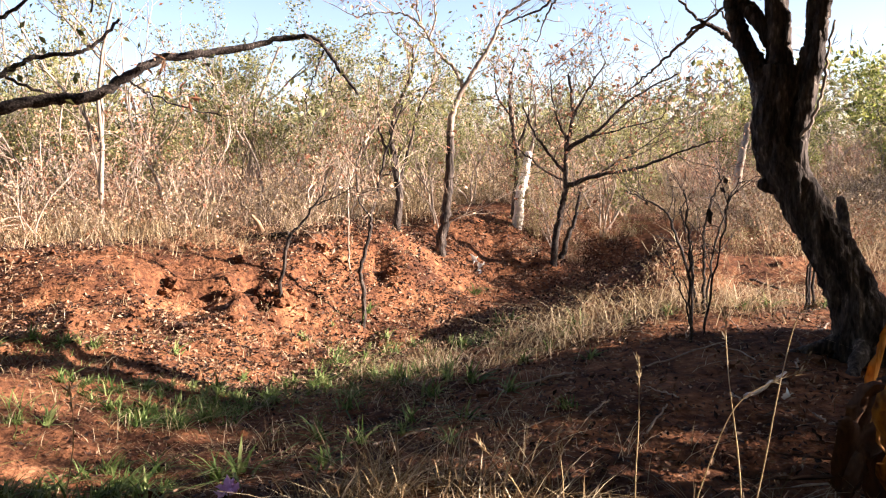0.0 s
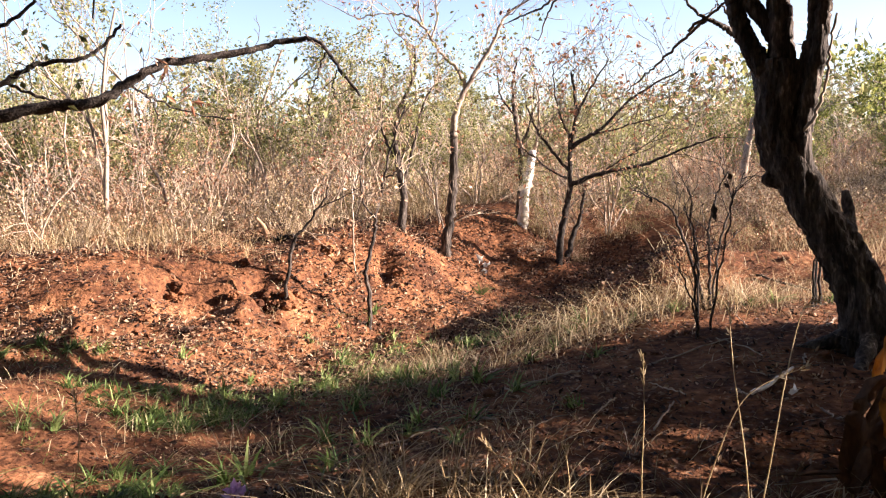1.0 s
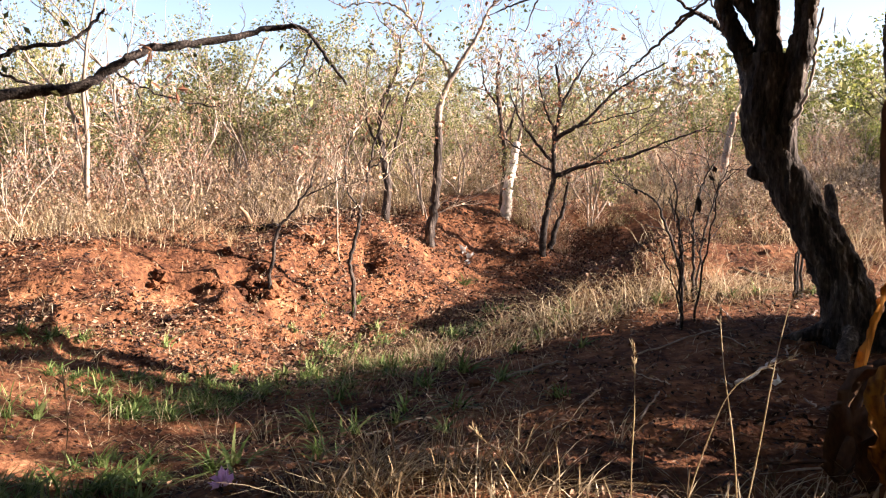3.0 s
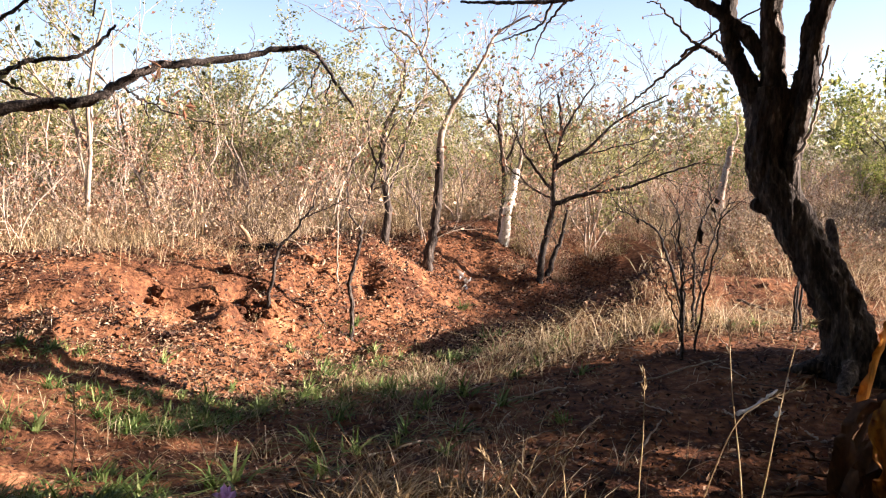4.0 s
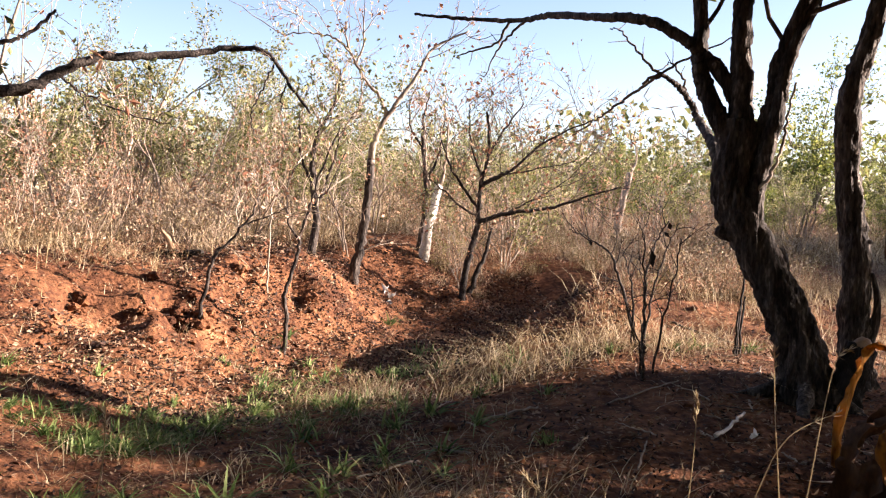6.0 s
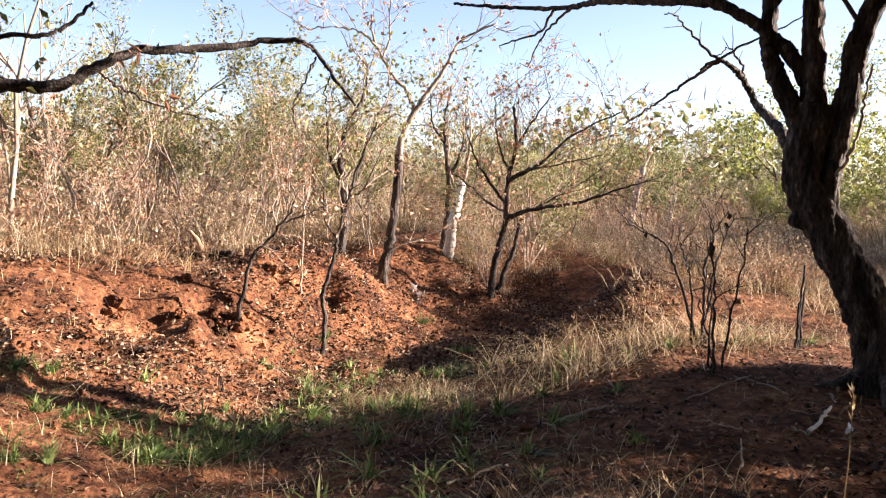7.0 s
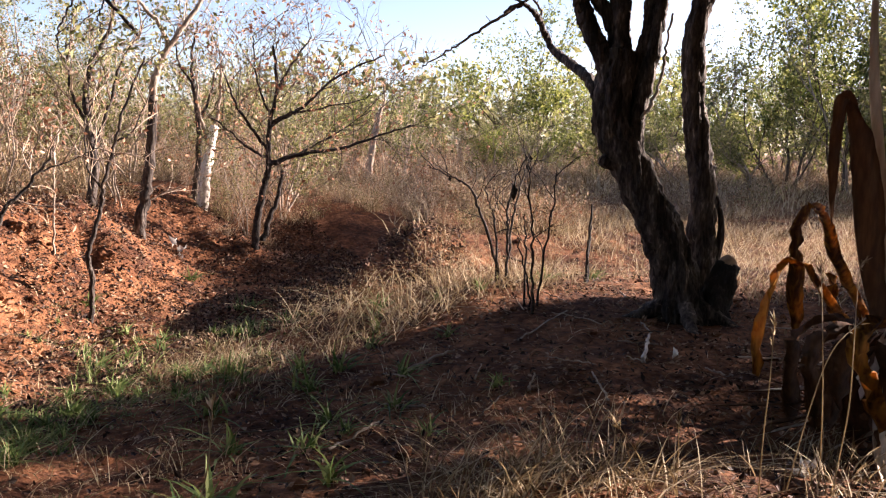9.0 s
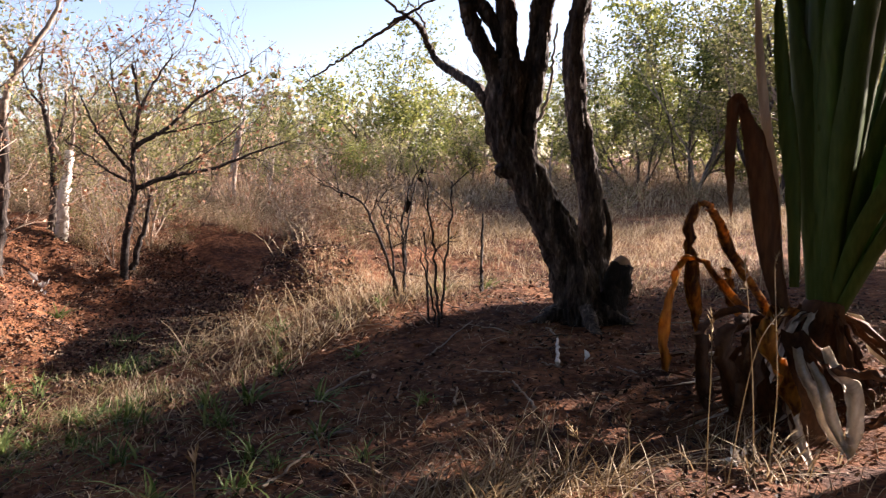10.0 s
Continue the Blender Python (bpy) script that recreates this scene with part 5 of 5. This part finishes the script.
def soil_lumps():
    """Crumbled chunks that have broken from the far bank."""
    rng = np.random.default_rng(95)
    ico = bmesh.new()
    bmesh.ops.create_icosphere(ico, subdivisions=3, radius=1.0)
    iv, fi = np.array([v.co for v in ico.verts]), [[v.index for v in f.verts] for f in ico.faces]
    ico.free()
    protos = []
    for i in range(5):
        k = np.array([1 + 0.55 * noise.noise((p[0] * 1.3 + i * 9, p[1] * 1.3, p[2] * 1.3)) + 0.3 * noise.noise((p[0] * 3.5, p[1] * 3.5 + i * 7, p[2] * 3.5)) + 0.12 * noise.noise((p[0] * 9, p[1] * 9, p[2] * 9 + i)) for p in iv])
        b = Build()
        b.add(iv * k[:, None] * np.array((1.0, 1.0, 0.75)), fi)
        protos.append(b.mesh("soil_lump", SOIL, False))
    for i in range(46):
        if i < 26:
            x, y = rng.normal(-1.58, 0.10) - (0.75 if i % 4 == 3 else 0), rng.normal(7.56, 0.12) - (0.25 if i % 4 == 3 else 0)
            r = 0.02 + 0.07 * rng.random() ** 1.5
        else:
            x, y = rng.uniform(-3.6, 0.6), rng.uniform(6.4, 9.4)
            r = 0.02 + 0.07 * rng.random() ** 2
            if gully_distance(np.array([x]), np.array([y]))[0] < 0.5:
                continue
        ob = new("soil_lump", protos[i % 5])
        ob.matrix_basis = Matrix.Translation((x, y, ground_at(x, y) + r * 0.25)) @ Matrix.Rotation(i * 2.1, 4, "Z") @ Matrix.Scale(r, 4)
        tagged(ob, "crumbly orange soil lump on the eroded bank", "soil lump", "soil lumps on the bank")


grass()
green_tufts()
soil_lumps()


# ---- agave ----
def agave_leaf(line, width, rng, fold=0.25, crisp=False, face=None):
    """A thick sword-shaped leaf along line, channelled, with a tapering point."""
    p = smooth_line(line, 7)
    if crisp:
        q = np.asarray(line, float)
        s = np.arange(0, len(q) - 0.99, 0.2)
        p = 0.75 * np.stack([np.interp(s, np.arange(len(q)), q[:, k]) for k in range(3)], 1) + 0.25 * smooth_line(line, 5)
        p[1:-1] += rng.normal(size=p[1:-1].shape) * 0.004
    m = len(p)
    t = unit(np.gradient(p, axis=0))
    ref = np.array((0, 0, 1.0))
    sides = unit(np.cross(t, ref + np.array((0.05, 0.03, 0))))
    if face:
        sides = unit(np.cross(t, np.array(face)))
    up = np.cross(sides, t)
    s = np.linspace(0, 1, m)
    w = width * np.interp(s, [0, 0.12, 0.45, 0.75, 0.93, 1], [0.55, 0.62, 1.0, 0.8, 0.3, 0.03])
    if crisp:
        w = width * np.interp(s, [0, 0.2, 0.5, 0.9, 1], [0.6, 0.75, 0.8, 1.0, 0.35]) * (1 + 0.12 * np.sin(s * 23 + width * 90))
    cols = np.array([-1, -0.5, 0, 0.5, 1.0])
    rise = np.abs(cols) ** 1.5 * fold
    top = p[:, None] + sides[:, None] * (cols[None, :, None] * w[:, None, None] / 2) + up[:, None] * (rise[None, :, None] * w[:, None, None])
    top = top + rng.normal(size=top.shape) * 0.002
    thick = (0.012 * (1 - s * 0.8) * (width / 0.12))[:, None, None]
    bot = top - up[:, None] * thick * (1 - 0.7 * np.abs(cols))[None, :, None]
    b = Build()
    v = np.concatenate([top.reshape(-1, 3), bot.reshape(-1, 3)])
    i, j = np.meshgrid(np.arange(m - 1), np.arange(4), indexing="ij")
    a = i * 5 + j
    q = np.stack([a, a + 1, a + 6, a + 5], -1).reshape(-1, 4)
    o = m * 5
    f = q.tolist() + (q[:, ::-1] + o).tolist()
    for r in range(m - 1):
        f.append([r * 5, r * 5 + 5, r * 5 + 5 + o, r * 5 + o])
        f.append([r * 5 + 9, r * 5 + 4, r * 5 + 4 + o, r * 5 + 9 + o])
    b.add(v, f)
    return b


def agave():
    rng = np.random.default_rng(101)
    x, y = 2.20, 3.12
    t = thing("agave_plant", x, y, "large green agave with dry ochre and bleached lower leaves", "agave")
    z0 = t.location[2]

    def leaf(pts, w, mat, label="", fold=0.3):
        add_part("leaf", agave_leaf(pts, w, rng, fold, label.endswith("bent leaf") or label.endswith("hanging leaf"), (-0.8, -0.6, 0.1) if label.startswith(("upright", "folded")) else None), mat, t, label)

    core = Build()
    core.tube(smooth_line([(x, y, z0 - 0.05), (x, y, z0 + 0.2), (x, y, z0 + 0.45)], 5), (0.15, 0.10), 16, 0.25)
    add_part("heart", core, AGAVE_BROWN, t)
    # upright green leaves
    for k in range(17):
        a = k * 2.399 + 0.4
        e = 0.04 + 0.30 * (k / 17)
        if 0.45 * math.cos(a) - 0.89 * math.sin(a) < 0.1:
            e *= 0.3
        h = rng.uniform(1.6, 2.2)
        c, s = math.cos(a), math.sin(a)
        leaf([(x + c * q, y + s * q, z0 + 0.28 + h * g) for q, g in ((0.04, 0), (0.07 + 0.3 * e, 0.33), (0.10 + 0.8 * e, 0.68), (0.12 + 1.4 * e, 1.0))], rng.uniform(0.12, 0.18), AGAVE)
    for a, e, h in ((5.6, 0.85, 1.4), (6.1, 0.8, 1.3), (5.0, 0.8, 1.2), (4.7, 0.6, 1.3), (5.2, 0.55, 1.4)):
        c, s = math.cos(a), math.sin(a)
        leaf([(x + c * q * e, y + s * q * e, z0 + 0.28 + h * g) for q, g in ((0.05, 0), (0.35, 0.4), (0.85, 0.75), (1.3, 0.9))], 0.17, AGAVE)
    # withered leaves, upright, bent over and hanging
    leaf([(1.99, 3.3, 0.35), (2.02, 3.35, 0.4), (2.23, 3.63, 0.56), (2.45, 3.89, 0.78), (2.55, 4.04, 0.85), (2.47, 4.06, 0.72), (2.42, 4.03, 0.53), (2.34, 3.95, 0.31), (2.27, 3.87, 0.13)], 0.085, AGAVE_DRY, "dry ochre bent leaf", 0.4)
    leaf([(1.95, 3.27, 0.29), (1.97, 3.34, 0.3), (2.12, 3.6, 0.4), (2.15, 3.76, 0.55), (2.1, 3.83, 0.58), (2.06, 3.86, 0.49), (2.01, 3.87, 0.25), (1.95, 3.86, -0.09)], 0.075, AGAVE_DRY, "dry ochre bent leaf", 0.4)
    leaf([(1.89, 3.26, 0.34), (1.93, 3.4, 0.37), (1.91, 3.53, 0.31), (1.84, 3.56, 0.22), (1.71, 3.46, -0.02), (1.61, 3.37, -0.09)], 0.085, AGAVE_BROWN, "withered brown hanging leaf", 0.4)
    leaf([(1.86, 3.09, 0.4), (1.77, 3.1, 0.42), (1.67, 3.1, 0.35), (1.64, 3.09, 0.26), (1.62, 3.02, 0.12), (1.59, 2.93, 0.01)], 0.11, AGAVE_DRY, "dry ochre bent leaf", 0.4)
    leaf([(1.85, 3.22, 0.33), (1.77, 3.26, 0.35), (1.68, 3.3, 0.29), (1.62, 3.3, 0.17), (1.55, 3.2, -0.01), (1.52, 3.15, -0.07)], 0.12, AGAVE_BROWN, "withered brown hanging leaf", 0.4)
    leaf([(1.86, 3.2, 0.31), (1.74, 3.19, 0.28), (1.64, 3.16, 0.12), (1.53, 3.14, -0.06)], 0.11, AGAVE_BROWN, "withered brown hanging leaf", 0.4)
    leaf([(1.82, 3.05, 0.25), (1.69, 2.95, 0.16), (1.62, 2.86, 0.09), (1.5, 2.73, -0.02), (1.43, 2.64, -0.05)], 0.07, AGAVE_DEAD, "bleached dead leaf", 0.4)
    leaf([(1.87, 2.95, 0.26), (1.75, 2.83, 0.17), (1.63, 2.71, 0.15), (1.54, 2.65, -0.0), (1.43, 2.62, -0.08)], 0.08, AGAVE_DEAD, "bleached dead leaf", 0.4)
    leaf([(1.75, 3.07, 0.19), (1.62, 2.96, -0.0), (1.49, 2.85, -0.09), (1.25, 2.67, -0.09)], 0.06, AGAVE_DEAD, "bleached dead leaf", 0.4)
    leaf([(1.75, 2.95, 0.21), (1.63, 2.83, 0.13), (1.5, 2.72, 0.02), (1.43, 2.62, -0.06)], 0.06, AGAVE_DEAD, "bleached dead leaf", 0.4)
    leaf([(2.01, 3.38, 0.28), (2.23, 3.64, 0.32), (2.31, 3.71, 0.44), (2.31, 3.74, 0.52)], 0.07, AGAVE_DRY, "dry ochre bent leaf", 0.4)
    leaf([(1.96, 3.19, 0.36), (1.93, 3.25, 0.62), (1.91, 3.29, 0.94), (1.88, 3.33, 1.2), (1.84, 3.39, 1.40)], 0.135, AGAVE_BROWN, "upright withered brown leaf", 0.18)
    leaf([(1.86, 3.36, 1.34), (1.84, 3.38, 1.40), (1.81, 3.40, 1.36), (1.81, 3.41, 1.1), (1.82, 3.40, 0.82)], 0.06, AGAVE_BROWN, "folded brown leaf tip", 0.15)
    leaf([(1.99, 3.22, 0.5), (1.97, 3.27, 1.0), (1.93, 3.33, 1.5), (1.92, 3.36, 2.0)], 0.05, AGAVE_DEAD, "upright bleached thin leaf", 0.25)
    leaf([(2.03, 3.18, 0.5), (2.01, 3.2, 1.0), (1.98, 3.25, 1.5), (1.96, 3.28, 1.95)], 0.085, AGAVE, "upright green leaf", 0.25)
    leaf([(1.88, 3.22, 0.34), (1.76, 3.22, 0.24), (1.66, 3.17, 0.10), (1.63, 3.08, -0.10)], 0.15, AGAVE_BROWN, "withered brown hanging leaf", 0.35)
    leaf([(1.90, 3.12, 0.30), (1.80, 3.02, 0.18), (1.70, 2.94, 0.02), (1.62, 2.88, -0.12)], 0.19, AGAVE_BROWN, "withered brown hanging leaf", 0.3)
    leaf([(1.92, 3.09, 0.27), (1.79, 2.88, 0.19), (1.68, 2.73, 0.2), (1.68, 2.6, 0.21)], 0.09, AGAVE_BROWN, "withered brown hanging leaf", 0.4)
    # dead leaves hanging close round the heart
    for k in range(24):
        a = k * 2.399 + 0.2
        r = rng.uniform(0.14, 0.40)
        c, s = math.cos(a), math.sin(a)
        leaf([(x + c * q, y + s * q, z0 + g) for q, g in ((0.08, rng.uniform(0.34, 0.44)), (r * 0.55, rng.uniform(0.26, 0.36)), (r * 0.95, rng.uniform(0.10, 0.18)), (r * rng.uniform(1.1, 1.6), 0.02))], rng.uniform(0.04, 0.10), AGAVE_DEAD if k % 4 == 1 else AGAVE_BROWN, "withered brown hanging leaf", 0.35)
    # dead leaves lying round the foot
    for k in range(15):
        a = 1.5 + k * 0.14 + rng.normal() * 0.08
        r = rng.uniform(0.5, 0.95)
        c, s = math.cos(a), math.sin(a)
        ln = [(x + c * 0.08, y + s * 0.08, z0 + rng.uniform(0.12, 0.25))]
        for q in (0.3, 0.6, 1.0):
            px, py = x + c * (0.1 + r * q) + rng.normal() * 0.04, y + s * (0.1 + r * q) + rng.normal() * 0.04
            ln.append((px, py, ground_at(px, py) + (0.16 * (1 - q) ** 1.2 + 0.02) * rng.uniform(0.5, 1.4)))
        leaf(ln, rng.uniform(0.018, 0.045), AGAVE_DEAD if k % 3 == 1 else AGAVE_BROWN, "bleached dead leaf" if k % 3 else "withered brown leaf", 0.35)


agave()


# ---- loose things ----
def stalk(x, y, pts, label="single tall dry grass stalk", seed_head=True):
    rng = np.random.default_rng(int(abs(x * 1000 + y * 77)))
    t = thing("grass_stalk", x, y, label, "grass stalk", "tall grass stalks")
    z0 = t.location[2]
    b = Build()
    ln = smooth_line([(x, y, z0 - 0.02)] + [(x + a, y + c, z0 + h) for a, c, h in pts], 6)
    b.tube(ln, (0.0027, 0.0014), 5, cap=False)
    add_part("stem", b, STRAW, t)
    if seed_head:
        h = Build()
        n = 18
        pos = ln[-(len(ln) // 4):][rng.integers(0, len(ln) // 4, n)]
        al = unit(unit(ln[-1] - ln[-4]) + rng.normal(size=(n, 3)) * 0.35)
        h.leaves(pos, al, unit(np.cross(al, rand_dirs(n, rng))), rng.uniform(0.02, 0.045, n), rng.uniform(0.004, 0.008, n))
        add_part("seed_head", h, STRAW, t, "", False)


for x, y, pts in ((1.00, 2.78, [(-0.02, 0, 0.3), (-0.06, 0, 0.6), (-0.07, 0.02, 0.82)]), (0.98, 2.72, [(0.06, 0, 0.3), (0.13, 0.05, 0.58), (0.20, 0.1, 0.78), (0.26, 0.12, 0.82)]), (0.78, 2.76, [(0.10, 0, 0.3), (0.20, 0, 0.50), (0.40, 0.03, 0.58)]),
                  (0.62, 2.74, [(0.0, 0, 0.22), (0.01, 0, 0.42), (0.01, 0, 0.62)]), (0.40, 2.9, [(0, 0, 0.14), (-0.01, 0, 0.26)]), (-1.34, 2.75, [(0.05, 0, 0.3), (0.10, -0.03, 0.5), (0.11, -0.05, 0.68)]), (0.30, 2.9, [(-0.08, 0, 0.14), (-0.2, 0, 0.28)])):
    stalk(x, y, pts)


def stick(name, a, b, r, mat, label, lift=0.02):
    rng = np.random.default_rng(int(abs(a[0] * 991 + b[1] * 77)))
    t = thing(name, a[0], a[1], label, "stick", "fallen sticks")
    p = [(a[0] + (b[0] - a[0]) * s, a[1] + (b[1] - a[1]) * s) for s in (0, 0.35, 0.7, 1)]
    ln = smooth_line([(q[0], q[1], ground_at(*q) + lift + (a[2] + (b[2] - a[2]) * s if len(a) > 2 else 0)) for q, s in zip(p, (0, 0.35, 0.7, 1))], 4, 0.004, rng)
    bd = Build()
    bd.tube(ln, (r, r * 0.6), 7, 0.15, 30)
    add_part("wood", bd, mat, t)


stick("fallen_stick", (1.52, 4.25), (1.85, 4.55, ), 0.012, BARK_WHITE, "pale bleached stick lying on the soil")
stick("fallen_stick", (1.15, 4.9), (1.75, 5.2), 0.006, BARK_PALE, "thin grey stick on the dark soil")
stick("fallen_stick", (0.35, 4.85), (0.75, 4.95), 0.010, BARK_PALE, "thin grey stick on the dark soil")
stick("fallen_stick", (2.6, 7.2), (3.1, 6.6), 0.012, BARK_GREY, "thin grey stick on the dark soil")
for k in range(34):
    q = np.random.default_rng(300 + k)
    sx, sy, sa, sl = q.uniform(-0.6, 3.2), q.uniform(3.4, 5.6), q.uniform(0, 3.1), q.uniform(0.12, 0.4)
    stick("fallen_twig", (sx, sy), (sx + sl * math.cos(sa), sy + sl * math.sin(sa)), q.uniform(0.003, 0.007), (BARK_PALE, TWIG, BARK_GREY)[k % 3], "thin dry twig lying in leaf litter", 0.015)
stick("fallen_stick", (-0.35, 6.15), (0.05, 6.25), 0.008, BARK_PALE, "short pale twig on the soil")


def scrap(name, x, y, mat, label, category, n, size, seed):
    """A little heap of curled petals or leaves."""
    rng = np.random.default_rng(seed)
    t = thing(name, x, y, label, category)
    b = Build()
    pos = np.array((x, y, t.location[2] + size * 0.3)) + rng.normal(size=(n, 3)) * size * 0.3
    al = rand_dirs(n, rng, 0.5)
    b.leaves(pos, al, unit(np.cross(al, rand_dirs(n, rng))), rng.uniform(0.6, 1.2, n) * size, rng.uniform(0.4, 0.8, n) * size)
    add_part("petal", b, mat, t, "", False)


scrap("white_scrap", 1.73, 4.2, WHITE, "crumpled white dry leaf on the soil", "dry leaf", 4, 0.055, 1)
scrap("pale_scrap", 0.42, 10.0, WHITE, "bleached pale debris below the bank", "debris", 9, 0.12, 2)
scrap("pink_flower", -0.92, 3.38, PINK, "pink flower head on the ground", "flower", 26, 0.06, 3)
scrap("white_leaf_cluster", 1.10, 2.93, WHITE, "white dry curled leaf cluster", "dry leaf", 16, 0.045, 4)
scrap("orange_clod", -1.25, 3.45, SOIL, "crumbling bright orange soil clod", "soil clod", 16, 0.07, 5)
